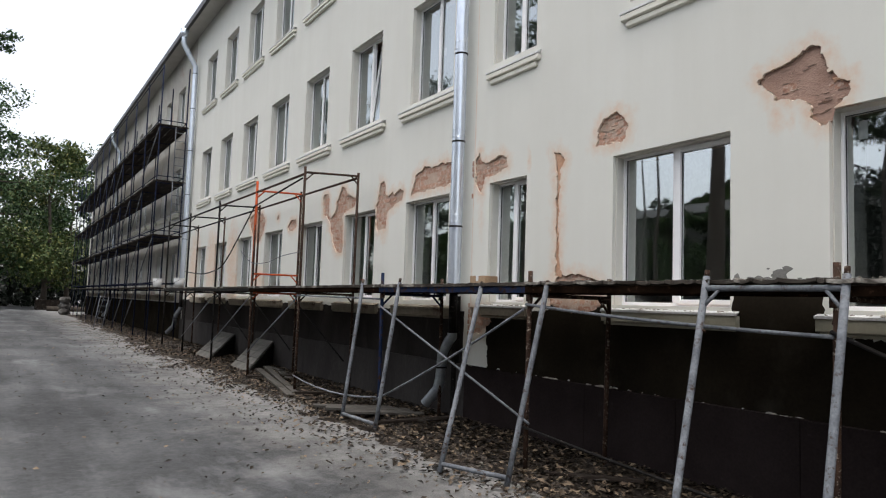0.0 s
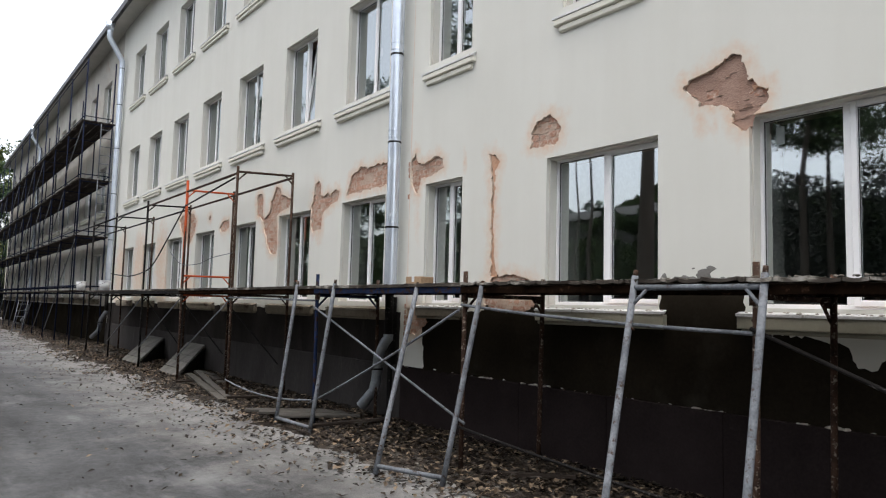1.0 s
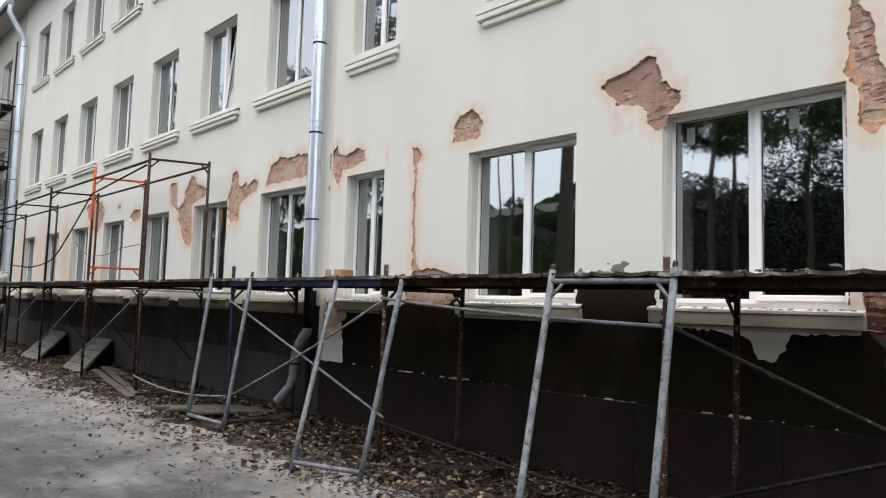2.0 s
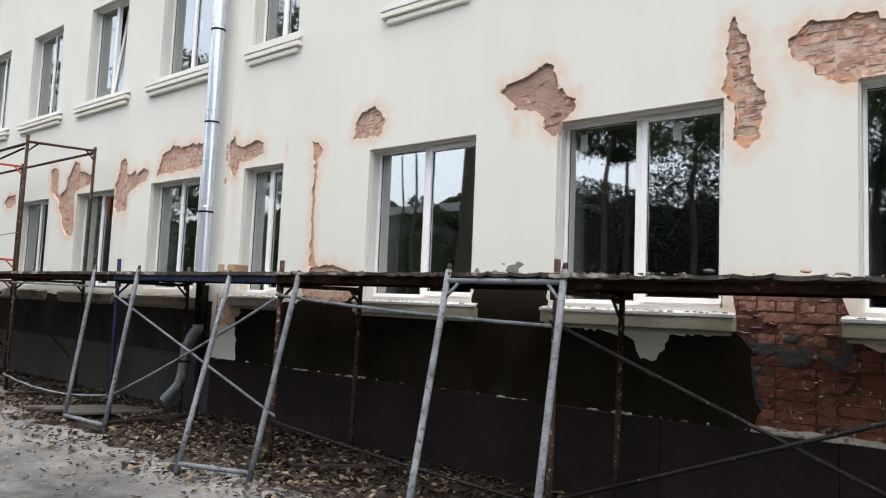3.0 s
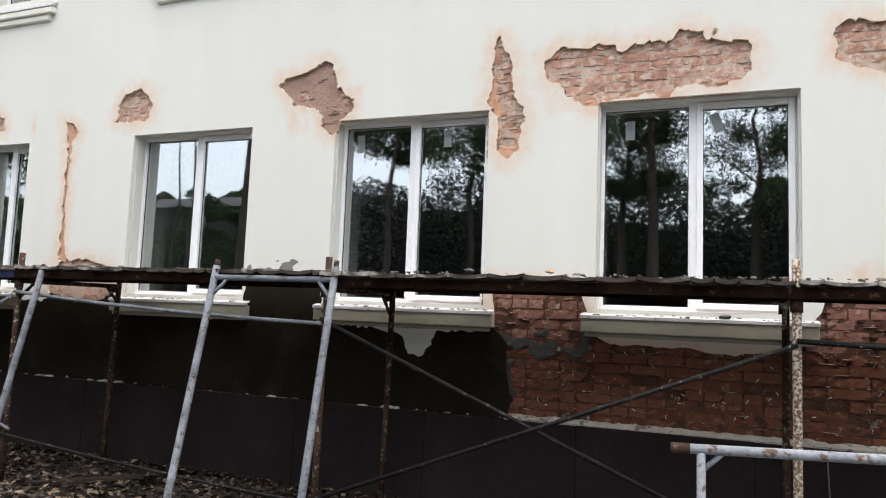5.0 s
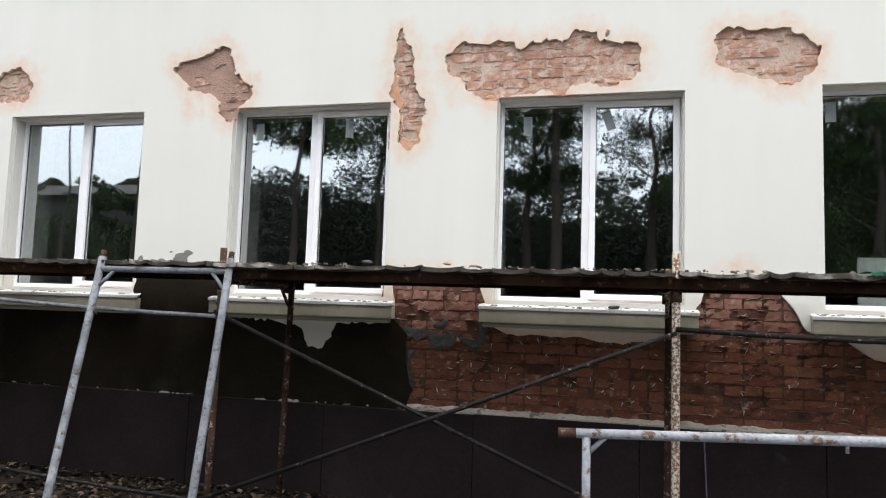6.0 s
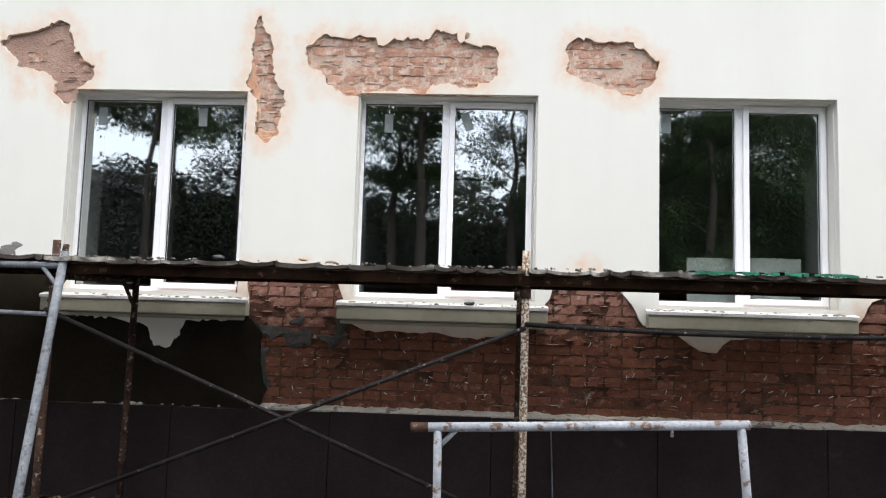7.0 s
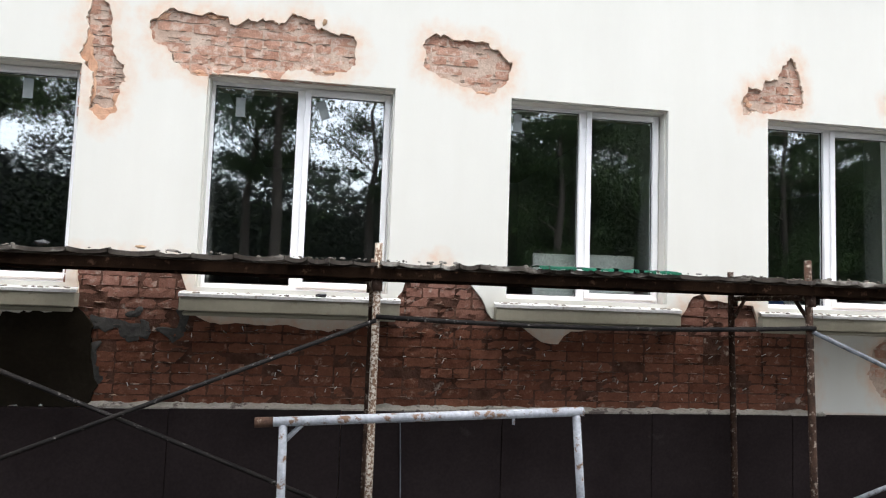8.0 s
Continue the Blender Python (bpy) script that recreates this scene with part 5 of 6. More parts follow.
deck_top = DECK + 0.022
rng = random.Random(11)
bm = bmesh.new()
for _ in range(950):
    x = rng.uniform(-8.3, 6.4)
    y = FRONT + rng.choice((rng.uniform(-0.075, -0.02), rng.uniform(-0.07, 0.1), rng.uniform(-0.06, 0.85)))
    if 0.5 + noise.noise((x * 1.3, 0, 5)) < rng.random() * 0.9:
        continue
    r = rng.uniform(0.004, 0.010) if rng.random() < 0.92 else rng.uniform(0.009, 0.015)
    bmesh.ops.create_icosphere(bm, subdivisions=1, radius=r, matrix=pose(x, y, deck_top + r * 0.3, rng.uniform(0, 90), 0, rng.uniform(0, 180)) @ Matrix.Diagonal((rng.uniform(1, 2.4), 1, 0.5, 1)))
tagged(mesh_ob("plaster_rubble", bm, crumb_mat), "pale plaster crumbs strewn over the planks", "rubble", kind="stuff")
for i, (x, y, r, mat, label) in enumerate(((-1.28, -1.1, 0.024, roof_metal, "curled dark scrap lying on the planks"), (-0.75, -1.1, 0.018, cardboard, "small brown scrap lying on the planks"), (0.27, -0.03, 0.024, roof_metal, "dark lump on the white window sill"))):
    z = deck_top + 0.02 if y < -0.5 else SILL - 0.03
    bm = lump(bmesh.new(), 0, 0, 0, r, i + 2, 0.6)
    for v in bm.verts:
        v.co.x *= 1.7
    ob = single("scrap", bm, mat, label, "scrap")
    ob.location = (x, y, z)


def carton(x, y, z, w, d, h, turn):
    top = tagged(empty("carton", x, y, z), "small cardboard carton standing on the planks", "box")
    top.rotation_euler = (0, 0, radians(turn))
    part("carton_body", boxed(-w / 2, w / 2, -d / 2, d / 2, 0, h, bevel=0.004), cardboard, top)
    part("tape", boxed(-0.02, 0.02, -d / 2 - 0.002, d / 2 + 0.002, h * 0.3, h + 0.002), bucket_white, top, "pale strip of tape")


carton(-6.28, -0.98, deck_top + 0.004, 0.24, 0.20, 0.085, 8)


def bucket(x, y, z):
    top = tagged(empty("bucket", x, y, z), "white plastic bucket standing on the scaffold deck", "bucket", "buckets")
    part("bucket_body", tubed((0, 0, 0), (0, 0, 0.30), 0.125, r2=0.155, n=24), bucket_white, top)
    part("rim", tubed((0, 0, 0.285), (0, 0, 0.31), 0.165, n=24), bucket_white, top)
    part("handle", chain(bmesh.new(), [(-0.16, 0, 0.27), (-0.12, -0.10, 0.2), (0, -0.16, 0.16), (0.12, -0.10, 0.2), (0.16, 0, 0.27)], 0.005, 6), dark_tube, top)


# green netting caught in tatters along the deck edge
bm = bmesh.new()
rng = random.Random(41)
x = 1.60
while x < 2.46:
    w = rng.uniform(0.03, 0.11)
    rows = []
    for i in range(6):
        px = x + w * i / 5
        d = 0.02 * noise.noise((px * 14, 0, 1))
        drop = rng.uniform(0.002, 0.016)
        rows.append([bm.verts.new(p) for p in ((px, FRONT + 0.10, deck_top + 0.010 + d * 0.4), (px, FRONT - 0.04, deck_top + 0.012 + d * 0.5), (px, FRONT - 0.108 + d * 0.3, deck_top + 0.006 + d * 0.4), (px, FRONT - 0.112 + d * 0.3, deck_top - 0.002 - drop))])
    for p, q in zip(rows, rows[1:]):
        for j in range(3):
            bm.faces.new((p[j], q[j], q[j + 1], p[j + 1])).smooth = True
    x += w + rng.uniform(-0.01, 0.035)
single("green_netting", bm, green_cloth, "tattered green netting caught along the plank edge", "netting")

# boards and sheets inside the windows
for x0, x1, z1 in ((1.975, 2.37, 2.315), (2.40, 2.86, 2.325)):
    single("pale_board", boxed(x0, x1, 0.232, 0.25, 1.89, z1, bevel=0.004), cream_board, "pale board standing behind the window", "board", "boards behind the window")
bm = lump(bmesh.new(), 0, 0, 0, 0.16, 4, 0.7)
ob = single("blue_bag", bm, blue_plastic, "crumpled blue plastic bag behind the window", "bag")
ob.location = (4.2, 0.45, 1.93)
bm = lump(bmesh.new(), 0, 0, 0, 0.10, 9, 0.8)
ob = single("pale_bag", bm, cream_board, "crumpled pale bag behind the window", "bag")
ob.location = (4.45, 0.42, 1.93)
for x, z, turn in ((-0.42, 3.34, 0), (0.215, 3.36, -20), (-1.95, 3.36, 0), (-2.80, 3.36, 0), (1.80, 3.38, 0), (-9.55, 3.36, 0), (-8.98, 3.36, 0)):
    ob = single("sticker", boxed(-0.035, 0.035, -0.001, 0.001, -0.075, 0.075), sticker_grey, "white maker's sticker on a new window pane", "sticker", "window stickers")
    ob.matrix_world = pose(x, {-0.42: 0.177, 0.215: 0.161, -1.95: 0.161, -2.80: 0.177, 1.80: 0.177}.get(x, 0.177 + LEFT_Y), z, 0, turn, 0)
# radiator behind the glass
top = tagged(empty("radiator", -0.45, 0.56, 1.25), "white ribbed radiator under the window inside", "radiator")
for i in range(14):
    part("rib", boxed(i * 0.06, i * 0.06 + 0.05, 0, 0.08, 0, 0.72, bevel=0.01), bucket_white, top)


# ---- loose things on the ground ----
def cellar_cover(x0, x1, slip):
    """A pitched plank lid over a cellar window, with dark cheeks."""
    g = ground_z(x0)
    top = tagged(empty("cellar_cover", x0, 0, g), "pitched grey plank cover over a cellar window", "cover", "cellar covers")
    w = x1 - x0
    a, b = Vector((slip, -0.95, 0.05)), Vector((0, 0.0, 0.62))
    n = 5
    for i in range(n):
        p, q = a.lerp(b, i / n), a.lerp(b, (i + 0.94) / n)
        up = Vector((0, -0.02, 0.035))
        bm = bmesh.new()
        v = [bm.verts.new(c) for c in (p, p + Vector((w, 0, 0)), q + Vector((w, 0, 0)), q, p + up, p + up + Vector((w, 0, 0)), q + up + Vector((w, 0, 0)), q + up)]
        for f in ((3, 2, 1, 0), (4, 5, 6, 7), (0, 1, 5, 4), (1, 2, 6, 5), (2, 3, 7, 6), (3, 0, 4, 7)):
            bm.faces.new([v[k] for k in f])
        part("plank", bm, grey_plank, top)
    for dx in (0.04, w - 0.04):
        bm = bmesh.new()
        v = [bm.verts.new(c) for c in ((dx + slip, -0.9, 0.0), (dx, 0, 0.0), (dx, 0, 0.58), (dx + slip, -0.9, 0.06), (dx + slip + 0.02, -0.9, 0.0), (dx + 0.02, 0, 0.0), (dx + 0.02, 0, 0.58), (dx + slip + 0.02, -0.9, 0.06))]
        for f in ((0, 1, 2, 3), (7, 6, 5, 4), (0, 4, 5, 1), (1, 5, 6, 2), (2, 6, 7, 3), (3, 7, 4, 0)):
            bm.faces.new([v[k] for k in f])
        part("cheek", bm, dark_tube, top)


cellar_cover(-17.30, -16.06, 1.15)
cellar_cover(-20.72, -19.30, 1.15)


def loose_board(x, y, length, wide, turn, lift=0.0, tilt=0.0, mat=None):
    bm = boxed(-length / 2, length / 2, -wide / 2, wide / 2, 0, 0.035, bevel=0.004)
    ob = single("loose_board", bm, mat or old_plank, "old weathered board lying among dead leaves", "board", "boards on the ground")
    ob.matrix_world = pose(x, y, ground_z(x) + 0.055 + lift, 0, tilt, turn)


for a in ((-12.87, -1.07, 3.5, 0.13, -9, 0.03, 1.5), (-12.98, -0.90, 3.3, 0.11, -10, 0.05, 2), (-14.8, -0.40, 0.7, 0.12, 12, 0.06, 3), (-13.99, -0.45, 1.6, 0.14, -12, 0.02, 0), (-12.18, -0.5, 1.4, 0.12, -4),
          (-22.92, -0.55, 2.6, 0.7, 3, 0.0), (-26.09, -0.5, 2.2, 0.5, -2, 0.0), (-15.46, -0.8, 1.2, 0.10, 20)):
    loose_board(*a, mat=trodden_plank)
for a in ((-13.6, -0.87, 0.95, 0.10, 89, 0.04), (-10.86, -0.88, 0.95, 0.07, 76, 0.05), (-7.97, -0.82, 1.15, 0.08, 80, 0.05, -2), (-4.75, -0.75, 0.9, 0.07, 33, 0.02, -3), (-6.20, -0.5, 1.1, 0.06, 12)):
    loose_board(*a)
# a row of grey planks lying side by side before the downpipe
for i, (length, turn) in enumerate(((1.15, 66), (1.02, 64), (1.2, 67), (0.98, 65), (1.1, 69))):
    loose_board(-9.62 + 0.17 * i + 0.25, -1.05 + 0.03 * (i % 2) + 0.04 * i, length, 0.155, turn, 0.035 + 0.004 * (i % 3), 1.0, trodden_plank)
bucket(-22.5, -0.9, DECK + 0.02)
bucket(-26.1, -0.9, 2.145)


def leaf(bm, x, y, z, size, rng):
    m = pose(x, y, z, rng.uniform(-28, 28), rng.uniform(-28, 28), rng.uniform(0, 360))
    c = rng.uniform(0.1, 0.35)
    v = [bm.verts.new(m @ Vector(p)) for p in ((-0.5 * size, 0, 0), (0, -0.32 * size, c * size * 0.5), (0.6 * size, 0, 0.02 * size), (0, 0.32 * size, c * size * 0.5))]
    bm.faces.new((v[0], v[1], v[2]))
    bm.faces.new((v[0], v[2], v[3]))


rng = random.Random(5)
bm = bmesh.new()
count = 0
while count < 40000:
    x = rng.uniform(-26, 3.0) if rng.random() < 0.85 else rng.uniform(-45, -26)
    e = litter_edge(x) - 0.42 - 0.3 * noise.noise((x * 2.3, 5, 1))
    f = rng.random() ** 0.8
    y = e * (1 - f)
    if noise.noise((x * 1.1, y * 1.6, 9)) + 0.35 + 1.1 * f < rng.random() * 0.9:
        continue
    lift = 0.05 * f + rng.uniform(0.005, 0.045) if y > litter_edge(x) else rng.uniform(-0.006, 0.014)
    leaf(bm, x, min(y, -0.06), ground_z(x) + 0.022 + lift, rng.uniform(0.028, 0.088), rng)
    count += 1
for _ in range(2600):
    x = -1.5 - 44 * rng.random() ** 1.3
    y = litter_edge(x) - 0.35 - (rng.expovariate(0.55) if rng.random() < 0.5 else rng.expovariate(2.2))
    if y > -14:
        leaf(bm, x, y, ground_z(x) + 0.018, rng.uniform(0.025, 0.075), rng)
tagged(mesh_ob("dead_leaves", bm, dry_leaf), "brown dead leaves drifted along the wall foot", "leaves", kind="stuff")
bm = bmesh.new()
for _ in range(360):
    x = rng.uniform(-24, 0)
    y = litter_edge(x) * (rng.random() * 1.1 if rng.random() < 0.85 else rng.uniform(1.0, 2.0))
    r = rng.uniform(0.006, 0.024)
    bmesh.ops.create_icosphere(bm, subdivisions=1, radius=r, matrix=pose(x, min(y, -0.08), ground_z(x) + (0.045 if y > litter_edge(x) else 0.012), rng.uniform(0, 90), rng.uniform(0, 90), 0) @ Matrix.Diagonal((1.3, 1, 0.7, 1)))
tagged(mesh_ob("rubble", bm, crumb_mat), "small lumps of rubble in the litter", "rubble", kind="stuff")


# ---- tall blue scaffold along the far wing ----
def tower_frame(x, tops):
    g = ground_z(x)
    top = tagged(empty("scaffold", x, FRONT, g), "tall dark blue scaffold frame against the far wing", "scaffold", "blue scaffold frames")
    for y in (0.0, BACK - FRONT):
        part("post", tubed((0, y, 0), (0, y, 10.2 - g), 0.024, n=8), tower_blue, top)
    for z in tops:
        part("cross_bar", tubed((0, 0, z - g - 0.05), (0, BACK - FRONT, z - g - 0.05), 0.018, n=6), tower_blue, top)
        part("cross_bar", tubed((0, 0, z - g + 0.2), (0, BACK - FRONT, z - g + 0.2), 0.018, n=6), tower_blue, top)
    part("foot_plate", boxed(-0.08, 0.08, -0.08, 0.08, -0.01, 0.03), rust_steel, top)
    part("foot_plate", boxed(-0.08, 0.08, BACK - FRONT - 0.08, BACK - FRONT + 0.08, -0.01, 0.03), rust_steel, top)
    return top


LEVELS = (2.1, 3.98, 5.94, 7.97)
towers = [-26.4 - 2.97 * k for k in range(12)]
for x in towers:
    tower_frame(x, LEVELS)
rng = random.Random(2)
for a, b in zip(towers, towers[1:]):
    for z in LEVELS:
        top = tagged(empty("tower_deck", b, FRONT, z), "dark plank deck on the blue scaffold", "scaffold deck", "blue scaffold decks")
        for k in range(4):
            part("plank", boxed(-0.1, a - b + 0.08, -0.08 + k * 0.27, 0.17 + k * 0.27, rng.uniform(0, 0.01), 0.045, bevel=0.004), old_plank, top)
        for y in (FRONT, BACK):
            single("rail_tube", tubed((a, y, z + 0.2), (b, y, z + 0.2), 0.018, n=6), tower_blue, "dark guard rail tube on the blue scaffold", "scaffold tube", "blue scaffold rails")
        if rng.random() < 0.8:
            single("rail_tube", tubed((a, FRONT - 0.03, z - 0.1), (b + rng.uniform(0, 0.9), FRONT - 0.03, z - 1.5), 0.016, n=6), pale_steel, "pale diagonal brace tube on the blue scaffold", "scaffold tube", "blue scaffold rails")
    single("rail_tube", tubed((a, FRONT, 10.1), (b, FRONT, 10.1), 0.018, n=6), tower_blue, "dark guard rail tube on the blue scaffold", "scaffold tube", "blue scaffold rails")


def ladder(x, y, z, length, lean, turn):
    top = tagged(empty("ladder", x, y, z), "narrow steel ladder leaning on the scaffold", "ladder")
    top.rotation_euler = (radians(-lean), 0, radians(turn))
    for dx in (-0.2, 0.2):
        part("stile", tubed((dx, 0, 0), (dx, 0, length), 0.018, n=8), pale_steel, top)
    for k in range(int(length / 0.3)):
        part("rung", tubed((-0.2, 0, 0.2 + 0.3 * k), (0.2, 0, 0.2 + 0.3 * k), 0.012, n=6), pale_steel, top)


ladder(-36.3, -1.6, ground_z(-33), 1.6, 20, 60)
ladder(-26.0, -0.42, 4.03, 1.9, 2, 90)
ladder(-26.0, -0.42, 6.0, 1.9, 2, 90)
for i in range(9):
    bm = lump(bmesh.new(), 0, 0, 0, 0.32, i, 0.8)
    ob = single("cement_sack", bm, far_plaster, "pale grey sack in a stack by the house end", "sack", "sacks by the house end")
    ob.location = (-57.2 - 0.5 * (i % 3), -1.6 + 0.1 * (i % 2), ground_z(-51) + 0.22 + 0.42 * (i // 3))
single("dark_crate", boxed(-73.5, -71.8, -2.9, -1.0, ground_z(-60), ground_z(-60) + 0.9, bevel=0.03), old_plank, "dark wooden crate at the end of the yard", "crate")
single("log_pile", tubed((-67.4, -2.2, ground_z(-60) + 0.2), (-67.4, 1.4, ground_z(-60) + 0.2), 0.22, n=10), bark, "rusty brown log lying at the yard's end", "log")


# ---- trees ----
def tree(name, x, y, height, spread, leaves, size, leaf_mat, seed, low=0.3, label="", trunk_r=None, clump=0.5, share=1.0):
    rng = random.Random(seed)
    g = ground_z(max(x, -60))
    top = tagged(empty(name, x, y, g), label, "tree")
    bm = bmesh.new()
    r0 = trunk_r or height * 0.016
    pts = [Vector((0, 0, -0.2))]
    for k in range(1, 7):
        pts.append(Vector((rng.uniform(-0.2, 0.2) * k * 0.35, rng.uniform(-0.2, 0.2) * k * 0.35, height * 0.92 * k / 6)))
    for k, (a, b) in enumerate(zip(pts, pts[1:])):
        tube(bm, a, b, r0 * (1 - k / 6.6), r2=r0 * (1 - (k + 1) / 6.6), n=8, caps=False)
    tips = []
    for k in range(26):
        f = rng.uniform(low, 0.97)
        i = min(5, int(f * 6))
        a = pts[i].lerp(pts[i + 1], f * 6 - i)
        w = rng.uniform(0, 6.283)
        reach = spread * (0.35 + 0.65 * math.sin(math.pi * min(1, (f - low) / (1 - low) * 0.75 + 0.25))) * rng.uniform(0.6, 1.0)
        b = a + Vector((math.cos(w) * reach, math.sin(w) * reach, rng.uniform(0.05, 0.5) * reach))
        m = a.lerp(b, 0.5) + Vector((0, 0, 0.12 * reach))
        rr = r0 * 0.32 * (1.1 - f)
        tube(bm, a, m, rr, r2=rr * 0.7, n=5, caps=False)
        tube(bm, m, b, rr * 0.7, r2=rr * 0.2, n=5, caps=False)
        tips += [(m, reach * 0.32), (b, reach * 0.30), (a.lerp(m, 0.6), reach * 0.2)]
        for _ in range(3):
            s0 = m.lerp(b, rng.uniform(-0.4, 0.9))
            e = s0 + Vector((rng.uniform(-1, 1), rng.uniform(-1, 1), rng.uniform(-0.5, 0.8))) * reach * 0.4
            tube(bm, s0, e, rr * 0.35, r2=rr * 0.1, n=4, caps=False)
            tips.append((e, reach * 0.26))
    part("trunk", bm, bark, top)
    tips = rng.sample(tips, int(len(tips) * share))
    tilt = 1.2 if clump == 0.5 else 2.6
    verts, faces = [], []
    for _ in range(leaves):
        c, rad = rng.choice(tips)
        p = c + Vector((rng.gauss(0, 1), rng.gauss(0, 1), rng.gauss(0, 0.7))) * rad * clump
        q = Euler((rng.uniform(-tilt, tilt), rng.uniform(-tilt, tilt), rng.uniform(0, 6.28))).to_matrix()
        s = size * rng.uniform(0.6, 1.3)
        n = len(verts)
        verts += [p + q @ Vector(v) for v in ((-s, 0, 0), (0, -0.55 * s, 0.1 * s), (s, 0, 0), (0, 0.55 * s, 0.1 * s))]
        faces += [(n, n + 1, n + 2), (n, n + 2, n + 3)]
    me = bpy.data.meshes.new("crown")
    me.from_pydata(verts, [], faces)
    me.materials.append(leaf_mat)
    crown = new("crown", me)
    crown.parent = top
    return top


FAR_TREES = [(-48.7, -7.5, 18.6, 3.8, 9000, 0.11, far_leaf), (-73.6, -2.2, 16.4, 5.9, 12000, 0.17, yellow_leaf), (-82.6, 0.2, 16.9, 5.6, 10000, 0.19, far_leaf), (-78.1, -8.8, 19.2, 6.2, 10000, 0.19, far_leaf),
             (-89.4, 5.3, 15.8, 6.2, 7000, 0.24, green_leaf), (-93.9, -3.8, 14.7, 6.8, 8000, 0.24, green_leaf), (-69.1, 7.0, 13.6, 4.5, 6000, 0.18, far_leaf), (-100.7, -11.7, 16.9, 6.8, 6000, 0.28, green_leaf), (-98.5, 12.1, 16.9, 6.8, 5000, 0.28, green_leaf),
             (-66.8, -26.4, 18.1, 5.6, 7000, 0.2, far_leaf), (-80.4, -33.2, 19.2, 5.6, 7000, 0.22, far_leaf), (-93.9, -28.6, 18.1, 6.2, 6000, 0.25, far_leaf), (-107.5, -39.9, 20.3, 6.8, 6000, 0.28, green_leaf), (-87.2, -46.7, 20.3, 6.8, 6000, 0.28, green_leaf), (-53.2, -37.7, 16.9, 5.1, 6000, 0.2, far_leaf)]
for i, (x, y, h, r, n, sz, lm) in enumerate(FAR_TREES):
    tree("tree", x, y, h, r, n, sz, lm, 100 + i, 0.12, "leafy tree with yellowing leaves beyond the yard" if lm is yellow_leaf else "leafy green tree beyond the end of the yard")
rng = random.Random(8)
k = 0
for row, (y0, n) in enumerate(((-25.0, 8), (-30.0, 9), (-35.0, 9))):
    for i in range(n):
        x = -7 + i * 6.0 + rng.uniform(-1.5, 1.5) + row * 1.8
        low = 0.55 if x < -1 else 0.42 if x < 6 else 0.18
        thin = x < 7
        if thin and row == 2:
            continue
        tree("tree", x, y0 + rng.uniform(-1.6, 1.6), rng.uniform(14, 18), rng.uniform(3.6, 4.8), 17000 if thin else 22000, 0.078, green_leaf, 300 + k, low, "tall dark leafy tree across the yard", 0.32 if thin else 0.26, 0.46, 0.6 if thin else 0.85)
        k += 1
for i, (x, y, low, n, r) in enumerate(((-14.7, -14, 0.85, 1500, 0.36), (-13.3, -13.2, 0.85, 900, 0.13), (-28.5, -27, 0.8, 900, 0.16), (-31.5, -29, 0.8, 900, 0.13), (-20.2, -29, 0.62, 15000, 0.24), (-15.5, -27, 0.62, 14000, 0.24), (-17.5, -34, 0.62, 15000, 0.24), (-12.5, -31, 0.62, 14000, 0.24))):
    tree("tree", x, y, 17.5, 4.0, n, 0.095, green_leaf, 500 + i, low, "tall trunk with a high thin crown across the yard", r, 0.46, 0.8)

for i in range(6):
    tree("tree", -37 - 8.5 * i, -24 - 3 * (i % 2), 26, 5.0, 7500, 0.15, green_leaf, 800 + i, 0.42, "very tall thin-crowned tree across the yard", 0.3, 0.46, 0.85)

# undergrowth between the trunks
bm_v, bm_f = [], []
for _ in range(150000):
    x, y = rng.uniform(-27, 46), rng.uniform(-44, -39)
    h = (11.3 if x < -8 else 10.2 if x < 7 else 12.0) + 1.6 * noise.noise((x * 0.22, y * 0.1, 3)) + 0.9 * noise.noise((x * 0.9, 0, 6))
    p = Vector((x, y, ground_z(x) + rng.random() * h))
    q = Euler((rng.uniform(0.5, 2.6), rng.uniform(-0.8, 0.8), rng.uniform(-1.0, 1.0))).to_matrix()
    s = rng.uniform(0.07, 0.17)
    n = len(bm_v)
    bm_v += [p + q @ Vector(v) for v in ((-s, 0, 0), (0, -0.6 * s, 0.1 * s), (s, 0, 0), (0, 0.6 * s, 0.1 * s))]
    bm_f += [(n, n + 1, n + 2), (n, n + 2, n + 3)]
for _ in range(16000):
    x, y = rng.uniform(-104, -82), rng.uniform(-60, 16)
    p = Vector((x, y, ground_z(-60) + rng.random() * 4.0))
    q = Euler((rng.uniform(-1.2, 1.2), rng.uniform(-1.2, 1.2), rng.uniform(0, 6.28))).to_matrix()
    s = rng.uniform(0.25, 0.5)
    n = len(bm_v)
    bm_v += [p + q @ Vector(v) for v in ((-s, 0, 0), (0, -0.6 * s, 0.1 * s), (s, 0, 0), (0, 0.6 * s, 0.1 * s))]
    bm_f += [(n, n + 1, n + 2), (n, n + 2, n + 3)]
me = bpy.data.meshes.new("undergrowth")
me.from_pydata(bm_v, [], bm_f)
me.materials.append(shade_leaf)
tagged(new("undergrowth", me), "dense undergrowth between the trees, shade painted into its leaves", "bushes", kind="stuff")


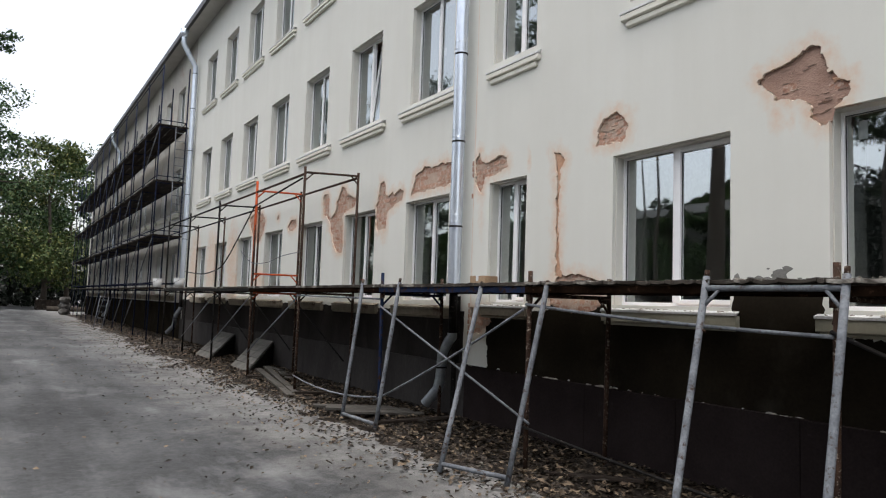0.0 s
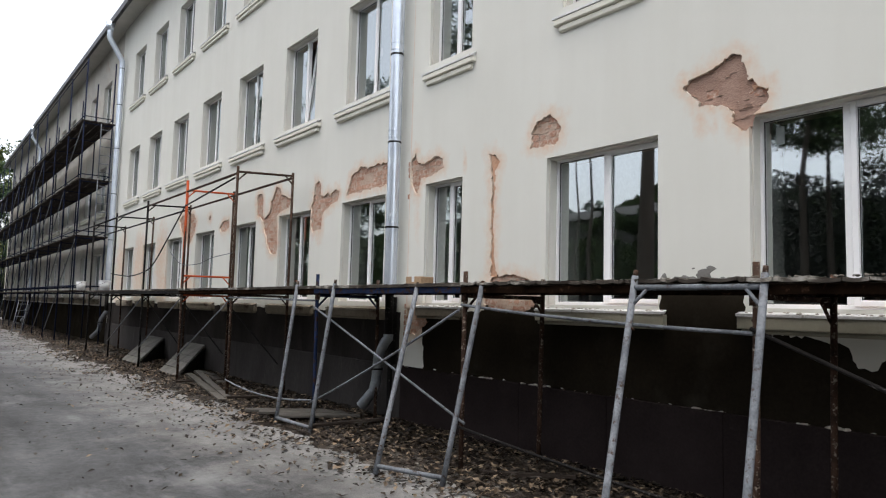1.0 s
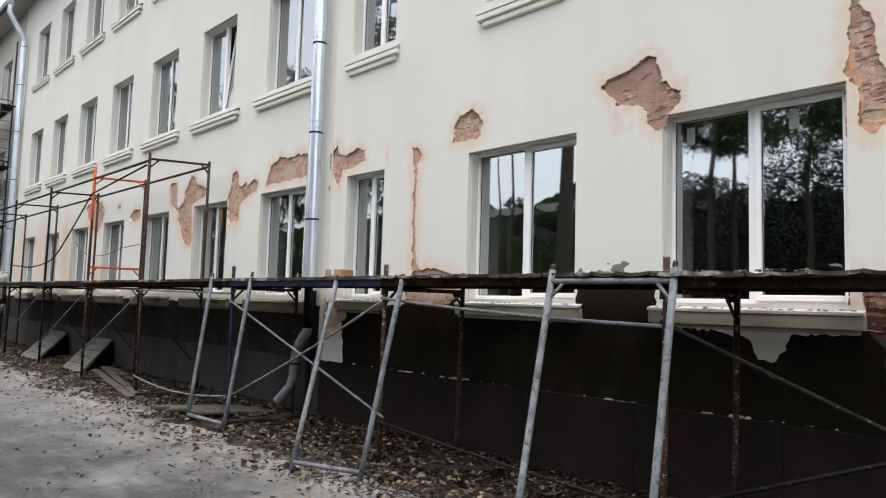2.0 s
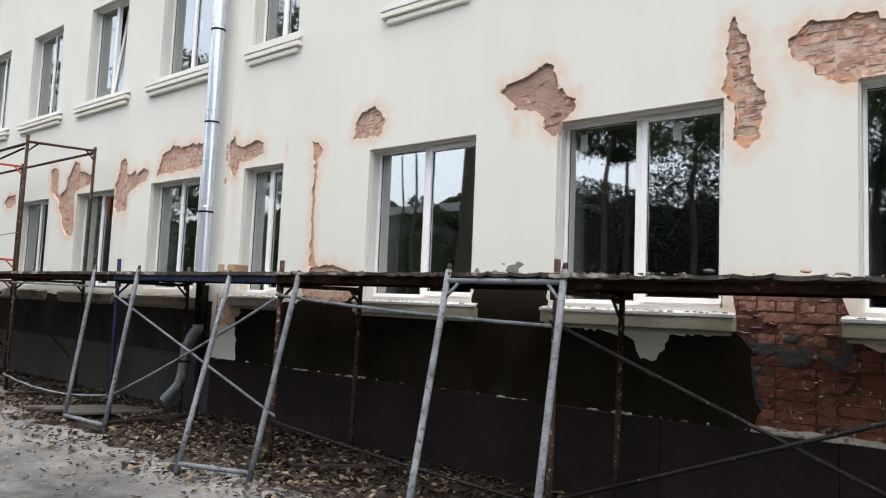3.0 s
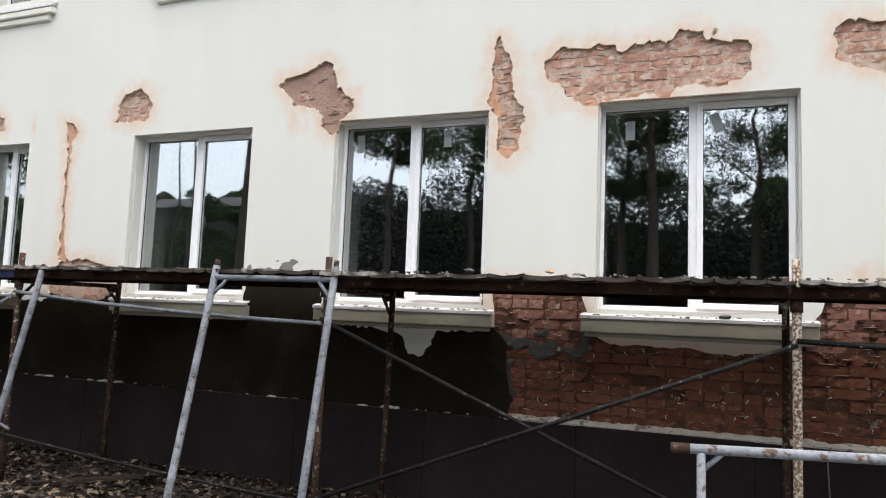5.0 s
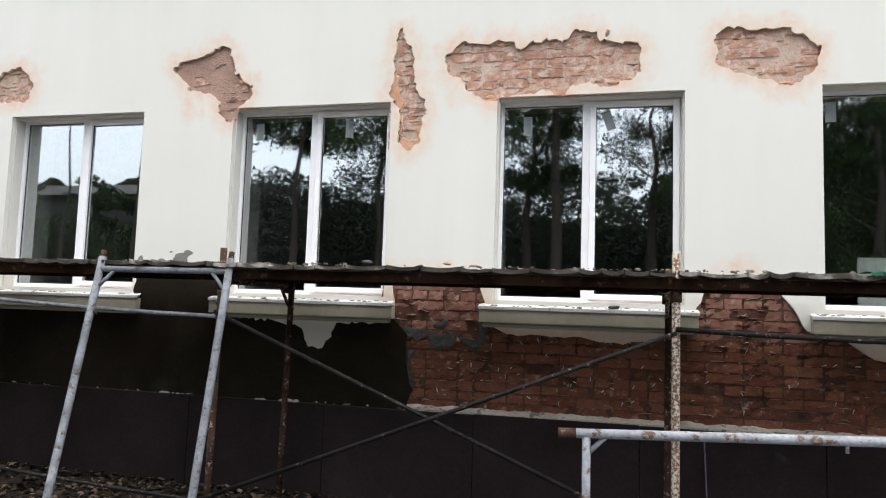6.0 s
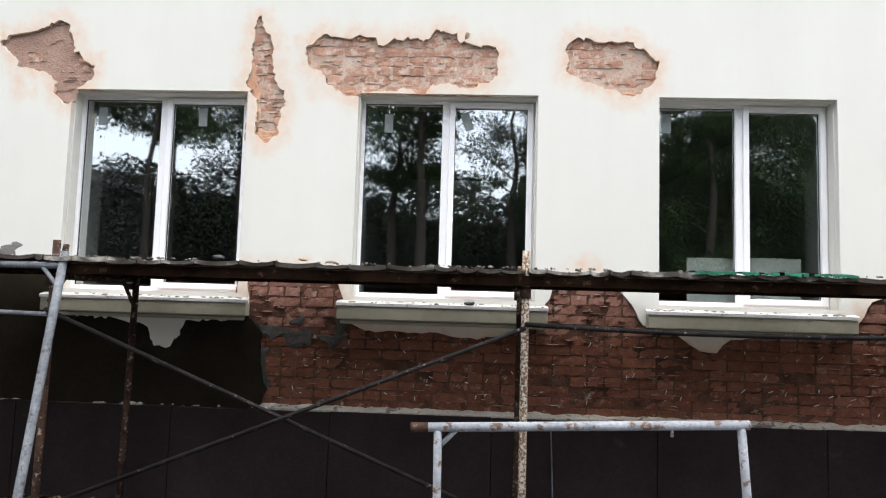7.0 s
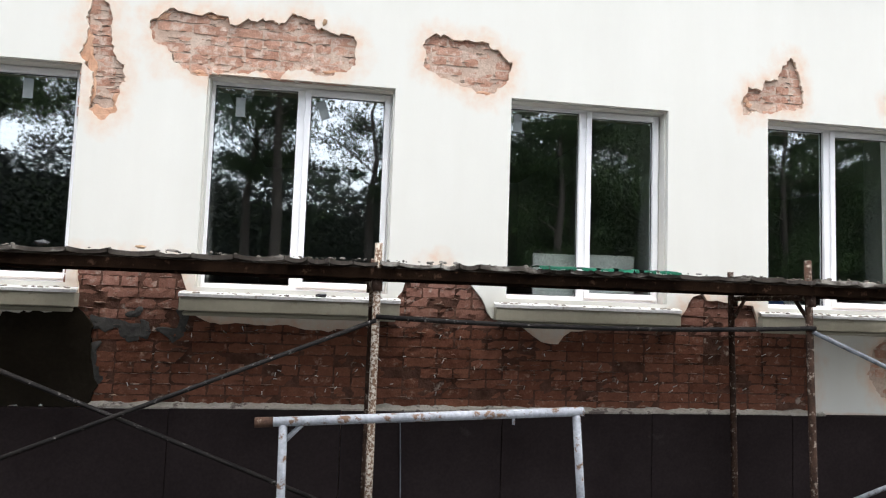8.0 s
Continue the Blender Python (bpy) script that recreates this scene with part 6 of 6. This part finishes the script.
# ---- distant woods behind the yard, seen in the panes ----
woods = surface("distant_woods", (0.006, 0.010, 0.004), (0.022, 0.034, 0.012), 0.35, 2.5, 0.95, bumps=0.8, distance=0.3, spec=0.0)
bm = bmesh.new()
ridge = []
for i in range(420):
    x = -130 + 0.6 * i
    h = (10.5 if -9 < x < 4 else 13.2 if -34 < x <= -9 else 15.6) + 2.2 * noise.noise((x * 0.09, 0, 2)) + 1.3 * noise.noise((x * 0.33, 0, 5)) + 0.6 * noise.noise((x * 1.1, 0, 7))
    ridge.append([bm.verts.new(p) for p in ((x, -62 + noise.noise((x * 0.4, 0, 9)), 0.0), (x, -63 + 1.5 * noise.noise((x * 0.5, 3, 9)), h * 0.6), (x, -64, h), (x, -70, h * 0.8), (x, -70, 0.0))])
for p, q in zip(ridge, ridge[1:]):
    for j in range(4):
        bm.faces.new((p[j], q[j], q[j + 1], p[j + 1])).smooth = True
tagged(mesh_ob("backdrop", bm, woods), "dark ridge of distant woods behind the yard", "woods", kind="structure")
for i, (x, y, h) in enumerate(((-33.5, -39, 10.5), (-39.5, -41, 12.0), (-46.0, -40, 11.0))):
    tree("tree", x, y, h, 3.4, 11000, 0.12, green_leaf, 700 + i, 0.12, "low dense tree before the far house", 0.2, 0.48, 1.0)


# ---- house across the yard, seen in the panes ----
def far_house(x0, x1, y0, y1, h):
    g = ground_z(x0)
    g = ground_z(x1) - 0.05
    top = tagged(empty("apartment_house", x0, y0, g), "plain grey apartment house across the yard", "house")
    w, d = x1 - x0, y1 - y0
    part("wall", boxed(0, w, 0, d, 0, h), far_plaster, top)
    bm = bmesh.new()
    v = [bm.verts.new(p) for p in ((-0.5, d + 0.5, h), (w + 0.5, d + 0.5, h), (w + 0.5, -0.5, h), (-0.5, -0.5, h), (2.0, d / 2, h + 1.9), (w - 2.0, d / 2, h + 1.9))]
    for f in ((0, 1, 5, 4), (2, 3, 4, 5), (1, 2, 5), (3, 0, 4), (3, 2, 1, 0)):
        bm.faces.new([v[i] for i in f])
    part("roof", bm, far_roof, top)
    for k in range(int(w / 3)):
        for lev in range(int(h / 3)):
            a, z = 1.0 + 3 * k, 1.0 + 3 * lev
            win = part("window", boxed(a, a + 1.4, d - 0.02, d + 0.05, z, z + 1.5), far_plaster, top)
            part("pane", boxed(a + 0.08, a + 1.32, d + 0.03, d + 0.06, z + 0.08, z + 1.42), gasket, win)
    return top


far_house(-64, -28, -56, -45, 10.4)
